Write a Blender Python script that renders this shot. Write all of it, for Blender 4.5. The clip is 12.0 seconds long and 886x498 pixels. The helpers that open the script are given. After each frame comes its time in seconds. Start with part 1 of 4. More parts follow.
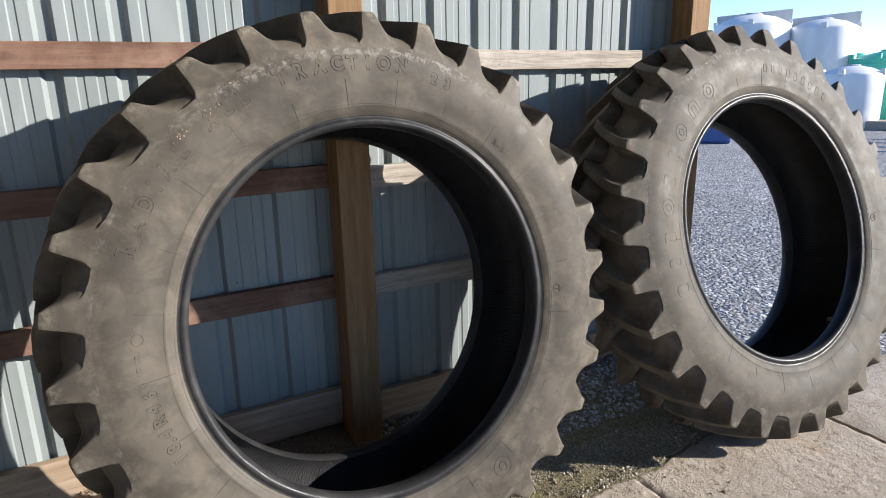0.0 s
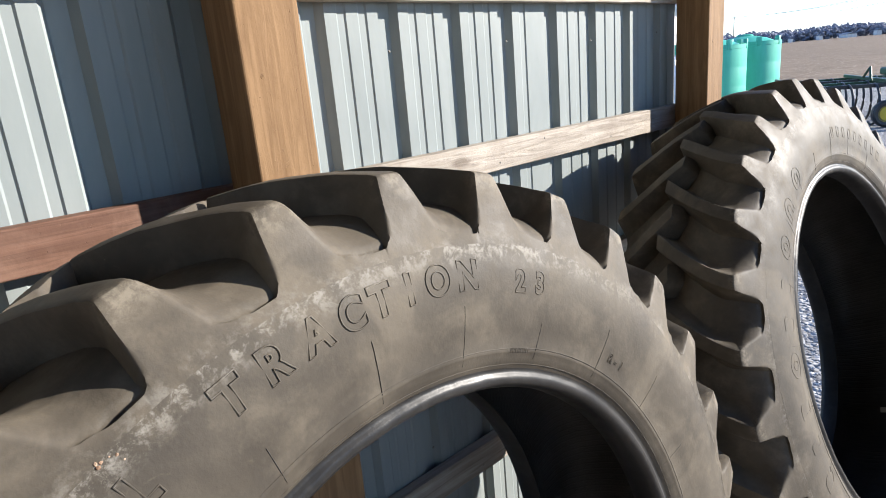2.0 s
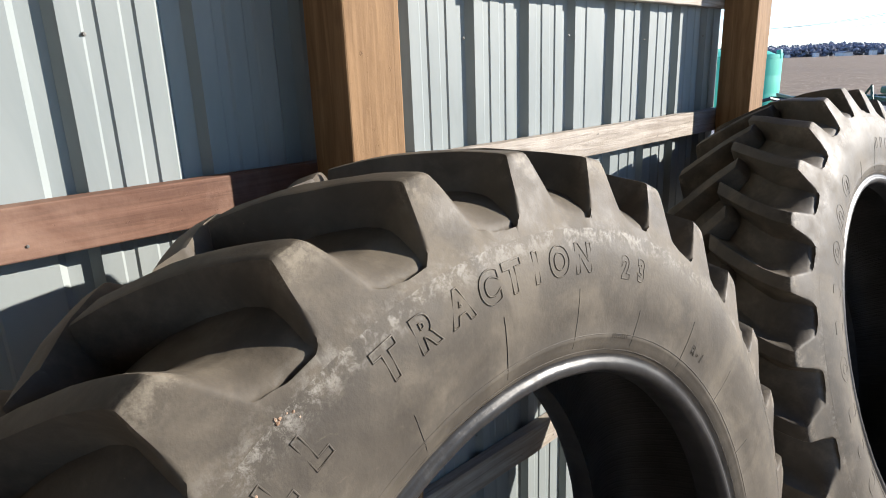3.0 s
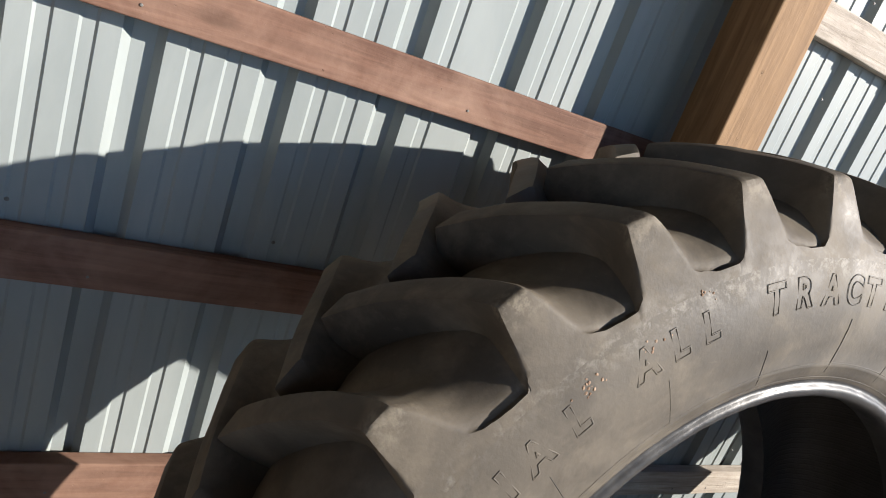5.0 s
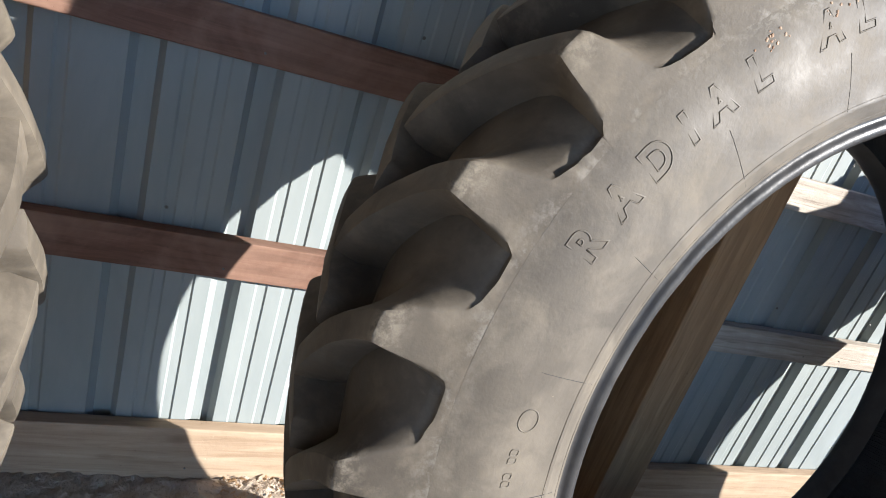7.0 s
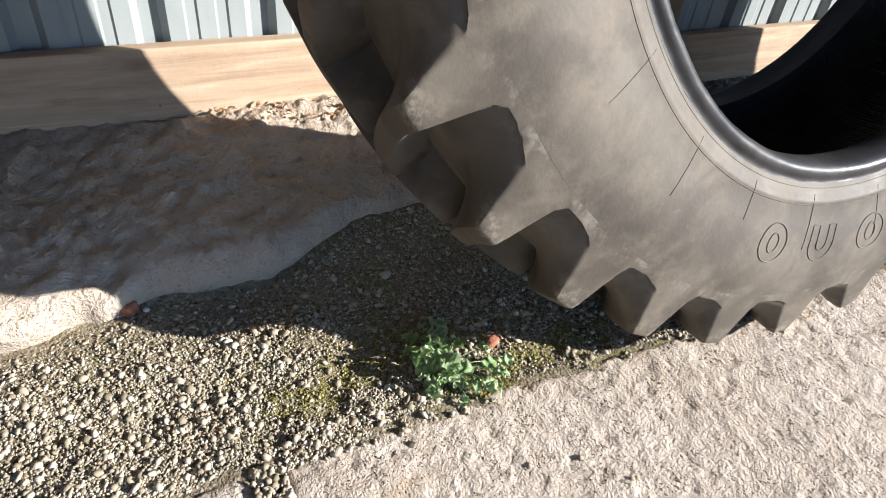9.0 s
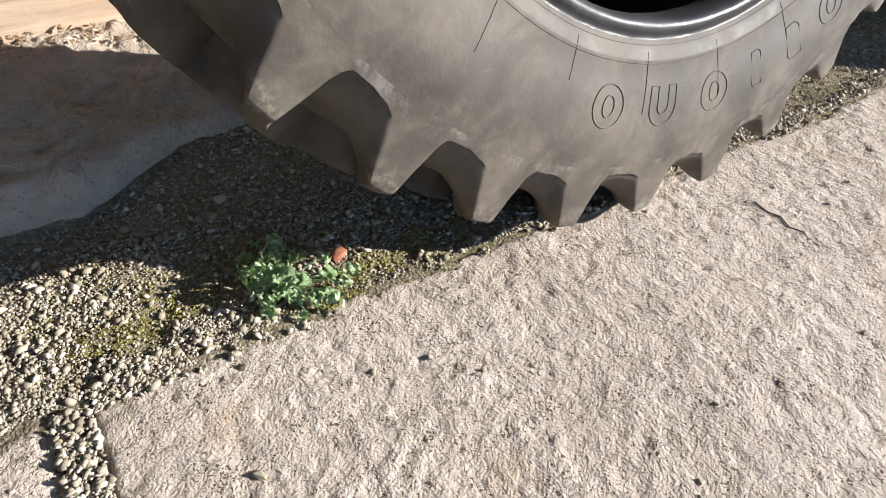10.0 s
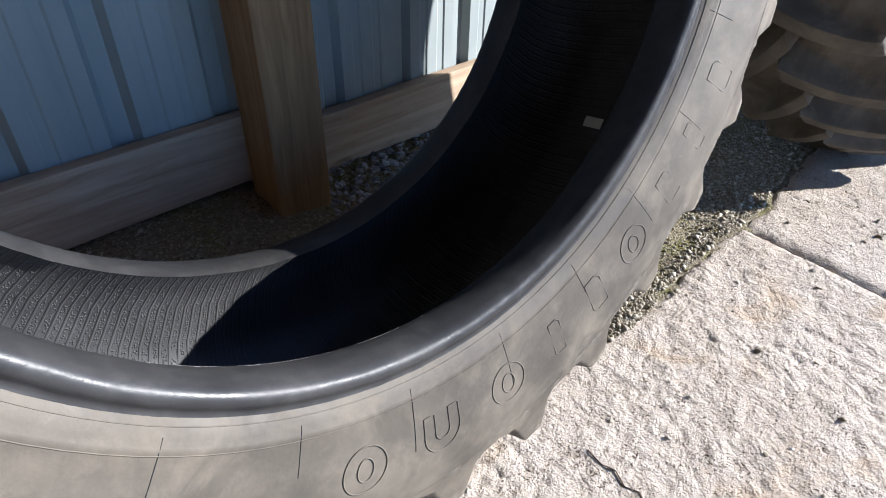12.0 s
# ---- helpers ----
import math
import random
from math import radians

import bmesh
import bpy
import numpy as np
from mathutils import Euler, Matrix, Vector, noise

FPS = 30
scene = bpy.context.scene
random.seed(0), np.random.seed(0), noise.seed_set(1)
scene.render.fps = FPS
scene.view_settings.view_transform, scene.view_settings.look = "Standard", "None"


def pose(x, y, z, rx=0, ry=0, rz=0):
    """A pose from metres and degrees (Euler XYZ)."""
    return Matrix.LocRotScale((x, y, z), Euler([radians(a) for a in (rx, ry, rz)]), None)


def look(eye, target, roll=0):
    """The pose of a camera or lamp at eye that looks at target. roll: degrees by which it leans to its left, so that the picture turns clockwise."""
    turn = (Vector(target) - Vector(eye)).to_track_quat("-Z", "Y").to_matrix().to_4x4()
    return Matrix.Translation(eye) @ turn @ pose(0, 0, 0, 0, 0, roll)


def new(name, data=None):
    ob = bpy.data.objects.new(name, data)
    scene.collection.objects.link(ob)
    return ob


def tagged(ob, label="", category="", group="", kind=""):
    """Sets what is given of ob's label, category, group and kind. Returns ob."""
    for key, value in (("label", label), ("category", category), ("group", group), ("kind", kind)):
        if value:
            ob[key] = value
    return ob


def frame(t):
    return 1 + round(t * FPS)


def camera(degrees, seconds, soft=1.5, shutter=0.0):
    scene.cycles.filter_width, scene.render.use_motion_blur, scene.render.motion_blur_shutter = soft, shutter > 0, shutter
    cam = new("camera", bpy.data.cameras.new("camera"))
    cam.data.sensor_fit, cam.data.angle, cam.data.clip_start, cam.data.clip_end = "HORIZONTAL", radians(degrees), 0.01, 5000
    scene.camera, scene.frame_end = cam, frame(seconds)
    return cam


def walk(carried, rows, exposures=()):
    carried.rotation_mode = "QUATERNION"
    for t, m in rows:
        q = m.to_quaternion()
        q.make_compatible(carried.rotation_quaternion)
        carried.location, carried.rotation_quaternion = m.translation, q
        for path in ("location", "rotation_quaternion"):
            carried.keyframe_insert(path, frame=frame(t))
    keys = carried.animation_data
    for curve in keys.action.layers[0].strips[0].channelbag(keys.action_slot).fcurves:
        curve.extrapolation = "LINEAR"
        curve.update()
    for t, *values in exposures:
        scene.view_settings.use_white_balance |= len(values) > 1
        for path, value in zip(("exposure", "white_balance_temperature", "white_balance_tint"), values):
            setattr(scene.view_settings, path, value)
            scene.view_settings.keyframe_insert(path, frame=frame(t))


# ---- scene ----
cam = camera(69.8, 12.0, soft=1.0)
METRES, EYE, TILT, LEAN, TURN = 4.05, 1.705, 0.0, 0.0, -28.9
ROWS = [
    (0.0, 0.0, 0.0, 0.0, -0.29, -15.12, 1.09),
    (0.5, -0.02, 0.0847, 0.0108, -1.63, -14.98, 2.2),
    (1.0, -0.0579, 0.1633, 0.0357, -6.79, -15.21, 4.17),
    (1.5, -0.0782, 0.2391, 0.0635, -12.04, -15.69, 4.74),
    (2.0, -0.0906, 0.3007, 0.0844, -14.79, -15.78, 4.88),
    (2.5, -0.1121, 0.3151, 0.0836, -15.86, -15.99, 4.97),
    (4.5, -0.2204, 0.2709, 0.0569, -0.82, -16.55, -16.18),
    (5.0, -0.232, 0.2566, 0.0403, 4.64, -17.06, -19.35),
    (5.5, -0.2398, 0.2491, 0.0174, 9.01, -18.31, -19.16),
    (6.0, -0.2394, 0.2433, -0.0039, 11.08, -18.78, -18.76),
    (6.5, -0.2278, 0.2286, -0.0303, 12.99, -19.27, -18.49),
    (7.0, -0.2256, 0.2119, -0.052, 12.68, -21.62, -17.05),
    (7.5, -0.2269, 0.1983, -0.0825, 9.35, -25.52, -11.65),
    (9.5, -0.193, 0.2093, -0.2311, 1.41, -40.08, -4.16),
    (10.0, -0.1632, 0.2057, -0.237, -4.38, -40.62, -3.31),
    (10.5, -0.1293, 0.2066, -0.2274, -11.51, -40.17, -1.91),
    (11.0, -0.1022, 0.2238, -0.2, -13.88, -39.32, -2.13),
    (11.5, -0.0816, 0.2596, -0.1777, -14.64, -38.56, -1.95),
    (12.0, -0.0821, 0.3023, -0.1684, -12.82, -38.21, -1.24),
]
walk(cam, [(t, pose(0, 0, EYE, TILT, LEAN, TURN) @ pose(METRES * x, METRES * y, METRES * z, 90 + pitch, roll, yaw)) for t, x, y, z, yaw, pitch, roll in ROWS],
     exposures=[(0.0, 1.33, 6600, 10), (1.2, 1.62, 6650, 10), (2.5, 1.55, 6700, 10), (5.5, 1.48, 6750, 11), (6.5, 1.72, 6500, 10), (7.5, 2.14, 6300, 10), (9.5, 1.82, 6450, 11), (10.7, 1.67, 6250, 11), (11.5, 1.82, 6050, 11), (12.0, 2.03, 5950, 11)])

# the wall runs along x; +y goes towards it; the concrete apron lies at z = 0
SUN_DIR = Vector((1.45, -1.0, 0.645)).normalized()          # towards the sun

# ---- world and sun ----
world = bpy.data.worlds.new("world")
scene.world = world
world.use_nodes = True
wn = world.node_tree
sky = wn.nodes.new("ShaderNodeTexSky")
sky.sky_type = "NISHITA"
sky.sun_disc = False
sky.sun_elevation = math.asin(SUN_DIR.z)
sky.sun_rotation = math.atan2(SUN_DIR.x, SUN_DIR.y)
sky.altitude = 1800
sky.air_density, sky.dust_density, sky.ozone_density = 1.0, 0.0, 3.5
wn.nodes["Background"].inputs["Strength"].default_value = 0.102
tint = wn.nodes.new("ShaderNodeMix")
tint.data_type, tint.blend_type = "RGBA", "MULTIPLY"
tint.inputs[0].default_value = 1.0
tint.inputs[7].default_value = (0.91, 0.95, 1.06, 1)
wn.links.new(sky.outputs[0], tint.inputs[6])
wn.links.new(tint.outputs[2], wn.nodes["Background"].inputs[0])
sun = new("sun", bpy.data.lights.new("sun", "SUN"))
sun.data.energy, sun.data.angle, sun.data.color = 4.2, radians(0.53), (1.0, 0.95, 0.885)
sun.matrix_world = look(SUN_DIR * 30, (0, 0, 0))


# ---- materials ----
class Mat:
    """A small node-building helper round one Principled material."""

    def __init__(self, name, rough=0.8, metal=0.0, spec=0.5):
        self.m = bpy.data.materials.new(name)
        self.m.use_nodes = True
        self.t = self.m.node_tree
        self.b = self.t.nodes["Principled BSDF"]
        self.b.inputs["Roughness"].default_value = rough
        self.b.inputs["Metallic"].default_value = metal
        self.b.inputs["Specular IOR Level"].default_value = spec
        self.height = None

    def node(self, kind):
        return self.t.nodes.new(kind)

    def link(self, a, b):
        self.t.links.new(a, b)

    def coords(self, scale=(1, 1, 1), world_space=False):
        mp = self.node("ShaderNodeMapping")
        mp.inputs["Scale"].default_value = scale
        if world_space:
            self.link(self.node("ShaderNodeNewGeometry").outputs["Position"], mp.inputs[0])
        else:
            self.link(self.node("ShaderNodeTexCoord").outputs["Object"], mp.inputs[0])
        return mp.outputs[0]

    def noise(self, co, scale, detail=4.0, rough=0.55, distort=0.0):
        n = self.node("ShaderNodeTexNoise")
        n.inputs["Scale"].default_value = scale
        n.inputs["Detail"].default_value = detail
        n.inputs["Roughness"].default_value = rough
        n.inputs["Distortion"].default_value = distort
        self.link(co, n.inputs["Vector"])
        return n.outputs["Fac"]

    def voronoi(self, co, scale, feature="F1", out="Distance"):
        n = self.node("ShaderNodeTexVoronoi")
        n.feature = feature
        n.inputs["Scale"].default_value = scale
        self.link(co, n.inputs["Vector"])
        return n.outputs[out]

    def ramp(self, fac, stops):
        r = self.node("ShaderNodeValToRGB")
        e = r.color_ramp.elements
        while len(e) < len(stops):
            e.new(0.5)
        for el, (p, c) in zip(e, stops):
            el.position = p
            el.color = (*c, 1) if len(c) == 3 else c
        self.link(fac, r.inputs[0])
        return r.outputs[0]

    def mix(self, fac, a, b, blend="MIX"):
        n = self.node("ShaderNodeMix")
        n.data_type, n.blend_type = "RGBA", blend
        for sock, v in ((n.inputs[0], fac), (n.inputs[6], a), (n.inputs[7], b)):
            if isinstance(v, (int, float)):
                sock.default_value = v
            elif isinstance(v, tuple):
                sock.default_value = (*v, 1)
            else:
                self.link(v, sock)
        return n.outputs[2]

    def math(self, op, a, b=0.0):
        n = self.node("ShaderNodeMath")
        n.operation = op
        for sock, v in ((n.inputs[0], a), (n.inputs[1], b)):
            if isinstance(v, (int, float)):
                sock.default_value = v
            else:
                self.link(v, sock)
        return n.outputs[0]

    def color(self, c):
        if isinstance(c, tuple):
            self.b.inputs["Base Color"].default_value = (*c, 1)
        else:
            self.link(c, self.b.inputs["Base Color"])
        return self

    def rough(self, r):
        self.link(r, self.b.inputs["Roughness"])
        return self

    def bump(self, h, strength=0.3, dist=0.01):
        n = self.node("ShaderNodeBump")
        n.inputs["Strength"].default_value = strength
        n.inputs["Distance"].default_value = dist
        self.link(h, n.inputs["Height"])
        if self.height is not None:
            self.link(self.height, n.inputs["Normal"])
        self.height = n.outputs[0]
        self.link(self.height, self.b.inputs["Normal"])
        return self

    def island(self):
        return self.node("ShaderNodeNewGeometry").outputs["Random Per Island"]

    def random(self):
        return self.node("ShaderNodeObjectInfo").outputs["Random"]


def rubber_material(name, dark, light, dusty, rough, scuffed=False, band=False):
    m = Mat(name, rough, spec=0.20)
    co = m.coords(world_space=True)
    big = m.noise(co, 2.6, 6, 0.62, 0.1)
    mid = m.noise(co, 12.0, 7, 0.68, 0.15)
    fine = m.noise(co, 160.0, 3, 0.6)
    base = m.ramp(big, [(0.36, dark), (0.62, light)])
    base = m.mix(m.ramp(mid, [(0.46, (0, 0, 0)), (0.80, (0.9, 0.9, 0.9))]), base, dusty)
    specks = m.ramp(m.voronoi(co, 42.0), [(0.0, (1, 1, 1)), (0.035, (0, 0, 0))])
    patch = m.ramp(m.noise(co, 5.0, 3), [(0.53, (0, 0, 0)), (0.62, (1, 1, 1))])
    base = m.mix(m.math("MULTIPLY", specks, patch), base, (0.34, 0.27, 0.19))
    scr = m.noise(m.coords((3, 3, 9), True), 9.0, 6, 0.7, 0.3)
    base = m.mix(m.ramp(scr, [(0.62, (0, 0, 0)), (0.78, (0.5, 0.5, 0.5))]), base, dusty)
    stain = m.ramp(m.noise(co, 8.0, 5, 0.6, 0.6), [(0.40, (0.5, 0.5, 0.5)), (0.54, (0, 0, 0))])
    base = m.mix(stain, base, tuple(q * 0.82 for q in dark))
    if band:
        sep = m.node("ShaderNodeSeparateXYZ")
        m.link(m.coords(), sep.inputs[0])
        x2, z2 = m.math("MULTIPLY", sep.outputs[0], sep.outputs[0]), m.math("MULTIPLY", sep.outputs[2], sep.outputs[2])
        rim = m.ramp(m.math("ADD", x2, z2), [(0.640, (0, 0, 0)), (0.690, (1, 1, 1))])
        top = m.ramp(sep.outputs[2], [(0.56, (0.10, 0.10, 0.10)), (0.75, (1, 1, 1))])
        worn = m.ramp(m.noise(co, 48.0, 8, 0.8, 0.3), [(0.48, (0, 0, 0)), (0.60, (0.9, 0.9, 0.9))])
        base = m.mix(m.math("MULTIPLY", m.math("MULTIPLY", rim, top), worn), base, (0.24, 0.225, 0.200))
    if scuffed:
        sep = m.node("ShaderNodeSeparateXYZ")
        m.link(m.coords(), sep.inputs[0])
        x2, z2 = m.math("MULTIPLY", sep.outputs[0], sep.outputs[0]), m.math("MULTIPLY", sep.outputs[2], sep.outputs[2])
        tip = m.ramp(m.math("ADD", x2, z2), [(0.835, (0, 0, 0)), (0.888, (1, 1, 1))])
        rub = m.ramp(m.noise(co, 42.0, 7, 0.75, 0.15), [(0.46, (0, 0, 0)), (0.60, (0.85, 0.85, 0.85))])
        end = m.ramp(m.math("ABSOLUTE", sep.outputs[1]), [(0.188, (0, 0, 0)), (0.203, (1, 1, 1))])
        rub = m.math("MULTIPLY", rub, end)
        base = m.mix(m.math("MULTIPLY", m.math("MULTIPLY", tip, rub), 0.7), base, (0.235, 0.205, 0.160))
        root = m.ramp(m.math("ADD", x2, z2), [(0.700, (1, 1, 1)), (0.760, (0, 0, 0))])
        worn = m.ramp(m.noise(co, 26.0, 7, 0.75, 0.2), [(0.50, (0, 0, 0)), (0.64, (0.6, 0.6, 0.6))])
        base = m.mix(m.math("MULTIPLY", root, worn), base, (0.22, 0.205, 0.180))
    m.color(base)
    m.rough(m.ramp(mid, [(0.3, (rough - 0.08,) * 3), (0.75, (min(1, rough + 0.2),) * 3)]))
    m.bump(mid, 0.12, 0.004).bump(fine, 0.22, 0.0015)
    return m.m


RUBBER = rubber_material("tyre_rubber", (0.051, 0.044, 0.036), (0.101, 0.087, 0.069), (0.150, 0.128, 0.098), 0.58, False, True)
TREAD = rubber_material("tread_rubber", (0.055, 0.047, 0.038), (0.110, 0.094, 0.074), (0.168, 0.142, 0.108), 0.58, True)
BEAD = rubber_material("bead_rubber", (0.018, 0.018, 0.019), (0.034, 0.033, 0.033), (0.055, 0.053, 0.050), 0.36)
MOULD = Mat("mould_line", 0.9).color((0.024, 0.022, 0.020)).m


def liner_material():
    m = Mat("inner_liner", 0.5, spec=0.4)
    co = m.coords()
    dots = m.voronoi(co, 260.0)
    sep = m.node("ShaderNodeSeparateXYZ")
    m.link(co, sep.inputs[0])
    around = m.math("ARCTAN2", sep.outputs[2], sep.outputs[0])
    wave = m.math("SINE", m.math("ADD", m.math("MULTIPLY", around, 300.0), m.math("MULTIPLY", sep.outputs[1], 40.0)))
    rib = m.ramp(wave, [(0.60, (0, 0, 0)), (0.92, (1, 1, 1))])
    pip = m.math("MULTIPLY", m.ramp(dots, [(0.15, (1, 1, 1)), (0.45, (0, 0, 0))]), m.math("LESS_THAN", wave, 0.35))
    m.color(m.ramp(m.noise(co, 9, 4), [(0.3, (0.028, 0.028, 0.029)), (0.7, (0.058, 0.058, 0.059))]))
    m.bump(pip, 0.9, 0.0026).bump(rib, 0.8, 0.0016)
    return m.m


LINER = liner_material()


def wood_material(name, a, b, c, axis, rough=0.75, worn=(0.4, 0.33, 0.26), wear=0.0, relief=0.25):
    """Sawn timber with the grain along the given axis."""
    m = Mat(name, rough, spec=0.25)
    s = [1.0, 1.0, 1.0]
    s[axis] = 0.07
    co = m.coords(tuple(s))
    rnd = m.random()
    shift = m.node("ShaderNodeVectorMath")
    m.link(co, shift.inputs[0])
    comb = m.node("ShaderNodeCombineXYZ")
    for i in range(3):
        m.link(m.math("MULTIPLY", rnd, 7.0 + 3 * i), comb.inputs[i])
    m.link(comb.outputs[0], shift.inputs[1])
    co = shift.outputs[0]
    grain = m.noise(co, 55.0, 6, 0.6, 1.2)
    rings = m.node("ShaderNodeTexWave")
    rings.wave_type, rings.rings_direction = "RINGS", "XYZ"[axis]
    rings.inputs["Scale"].default_value = 9.0
    rings.inputs["Distortion"].default_value = 5.0
    rings.inputs["Detail"].default_value = 3.0
    rings.inputs["Detail Scale"].default_value = 1.6
    m.link(co, rings.inputs["Vector"])
    base = m.ramp(grain, [(0.25, a), (0.5, b), (0.78, c)])
    base = m.mix(m.math("MULTIPLY", rings.outputs["Fac"], 0.35), base, a)
    ks = [1.0, 1.0, 1.0]
    ks[axis] = 0.45
    kn = m.node("ShaderNodeVectorMath")
    m.link(m.coords(tuple(ks)), kn.inputs[0])
    m.link(comb.outputs[0], kn.inputs[1])
    knot = m.ramp(m.voronoi(kn.outputs[0], 6.5), [(0.07, (1, 1, 1)), (0.13, (0, 0, 0))])
    base = m.mix(m.math("MULTIPLY", knot, 0.55), base, (a[0] * 0.45, a[1] * 0.36, a[2] * 0.3))
    stain = m.noise(m.coords(), 4.0, 5, 0.65, 0.6)
    base = m.mix(m.ramp(stain, [(0.45, (0, 0, 0)), (0.75, (wear,) * 3)]), base, worn)
    nick = m.ramp(m.noise(m.coords(), 70.0, 5, 0.75, 0.3), [(0.66, (0, 0, 0)), (0.70, (1, 1, 1))])
    base = m.mix(m.math("MULTIPLY", nick, 0.45), base, tuple(q * 0.5 for q in a))
    pale = m.ramp(m.noise(m.coords(), 33.0, 6, 0.8, 0.5), [(0.67, (0, 0, 0)), (0.72, (0.5, 0.5, 0.5))])
    base = m.mix(pale, base, tuple(min(0.7, q * 1.35) for q in c))
    m.color(base)
    m.bump(grain, relief, 0.004).bump(m.math("SUBTRACT", 1.0, nick), 0.5, 0.003).bump(m.noise(m.coords(), 24.0, 4, 0.6), 0.25, 0.006)
    return m.m


POST_WOOD = wood_material("post_timber", (0.155, 0.086, 0.040), (0.240, 0.142, 0.070), (0.32, 0.198, 0.105), 2)
GIRT_RED = wood_material("girt_stained", (0.085, 0.043, 0.030), (0.155, 0.082, 0.057), (0.215, 0.120, 0.085), 0, worn=(0.36, 0.24, 0.18), wear=0.5, relief=0.15)
GIRT_GREY = wood_material("girt_weathered", (0.19, 0.160, 0.130), (0.40, 0.355, 0.305), (0.52, 0.475, 0.42), 0, worn=(0.22, 0.18, 0.145), wear=0.55, relief=0.6)
SILL_WOOD = wood_material("sill_plank", (0.25, 0.175, 0.115), (0.38, 0.285, 0.20), (0.46, 0.365, 0.27), 0, worn=(0.22, 0.16, 0.115), wear=0.4)


def panel_material():
    m = Mat("painted_steel", 0.5, spec=0.18)
    co = m.coords()
    dirt = m.noise(m.coords((1, 1, 0.25)), 6.0, 6, 0.65, 0.5)
    spots = m.noise(co, 28.0, 5, 0.7)
    base = m.ramp(dirt, [(0.3, (0.208, 0.236, 0.238)), (0.68, (0.266, 0.294, 0.293))])
    base = m.mix(m.ramp(spots, [(0.66, (0, 0, 0)), (0.85, (0.35, 0.35, 0.35))]), base, (0.27, 0.255, 0.23))
    m.color(base)
    m.bump(m.noise(co, 5.0, 2), 0.08, 0.01)
    return m.m


PANEL = panel_material()
# for the unseen ceiling and walls; dark so they bounce little light back
UNSEEN_SHED = Mat("unseen_shed_lining", 0.8, spec=0.2)
UNSEEN_SHED.color(UNSEEN_SHED.ramp(UNSEEN_SHED.noise(UNSEEN_SHED.coords(world_space=True), 1.4, 5, 0.6), [(0.3, (0.075, 0.062, 0.050)), (0.7, (0.125, 0.105, 0.085))]))
UNSEEN_SHED = UNSEEN_SHED.m
ZINC = Mat("screw_zinc", 0.65, 0.6).color((0.17, 0.165, 0.155)).m


def concrete_material(name, tint=1.06, warm=1.04, pits=1.0):
    m = Mat(name, 0.92, spec=0.2)
    co = m.coords(world_space=True)
    big = m.noise(co, 1.8, 5, 0.6, 0.3)
    mid = m.noise(co, 11.0, 6, 0.7, 0.4)
    c = lambda r, g, b: (r * tint * warm, g * tint, b * tint * (2 - warm) * 0.995)
    base = m.ramp(big, [(0.3, c(0.335, 0.293, 0.247)), (0.7, c(0.415, 0.375, 0.330))])
    base = m.mix(m.ramp(mid, [(0.45, (0, 0, 0)), (0.75, (0.7, 0.7, 0.7))]), base, c(0.455, 0.42, 0.378))
    rust = m.ramp(m.noise(co, 4.3, 4, 0.6, 0.7), [(0.58, (0, 0, 0)), (0.72, (0.6, 0.6, 0.6))])
    base = m.mix(rust, base, c(0.36, 0.275, 0.185))
    turn = m.node("ShaderNodeMapping")
    turn.inputs["Rotation"].default_value = (0, 0, radians(-6))
    m.link(m.node("ShaderNodeNewGeometry").outputs["Position"], turn.inputs[0])
    diag = m.node("ShaderNodeMapping")
    diag.inputs["Scale"].default_value = (1.0, 0.62, 1.0)
    m.link(turn.outputs[0], diag.inputs[0])
    ridge = m.node("ShaderNodeMapping")
    ridge.inputs["Scale"].default_value = (1.0, 0.16, 1.0)
    m.link(turn.outputs[0], ridge.inputs[0])
    broom = m.noise(diag.outputs[0], 60.0, 5, 0.7, 0.4)
    wob = m.node("ShaderNodeVectorMath")
    m.link(diag.outputs[0], wob.inputs[0])
    wn_ = m.node("ShaderNodeTexNoise")
    wn_.inputs["Scale"].default_value = 90.0
    m.link(turn.outputs[0], wn_.inputs["Vector"])
    small = m.node("ShaderNodeVectorMath")
    small.operation = "SCALE"
    small.inputs["Scale"].default_value = 0.018
    m.link(wn_.outputs["Color"], small.inputs[0])
    m.link(small.outputs[0], wob.inputs[1])
    pit = m.voronoi(wob.outputs[0], 190.0)
    where = m.ramp(m.noise(co, 16.0, 4, 0.6), [(0.36, (0.10, 0.10, 0.10)), (0.64, (0.36, 0.36, 0.36))])
    hole = m.math("LESS_THAN", pit, where)
    grain = m.noise(turn.outputs[0], 105.0, 3, 0.6)
    # dark grit flecks, deepened in place of shade that bump can't cast
    base = m.mix(m.ramp(grain, [(0.32, (0.7, 0.7, 0.7)), (0.42, (0, 0, 0))]), base, c(0.25, 0.215, 0.175))
    chip = m.math("LESS_THAN", m.voronoi(wob.outputs[0], 27.0), m.math("SUBTRACT", where, 0.11))
    # chips and pits carry their inner shade as dark colour
    base = m.mix(m.math("MULTIPLY", chip, 0.6 * pits), base, c(0.20, 0.170, 0.138))
    m.color(m.mix(m.math("MULTIPLY", hole, pits), base, c(0.085, 0.07, 0.055)))
    m.bump(mid, 0.55 if pits == 1.0 else 1.0, 0.022 if pits == 1.0 else 0.04)
    m.bump(broom, 0.35, 0.006)
    m.bump(m.noise(ridge.outputs[0], 26.0, 4, 0.6, 0.5), 0.30, 0.014)
    m.bump(grain, 0.5, 0.006)
    m.bump(m.noise(turn.outputs[0], 48.0, 4, 0.65), 0.5, 0.010)
    m.bump(m.noise(turn.outputs[0], 260.0, 3, 0.6), 0.55, 0.005)
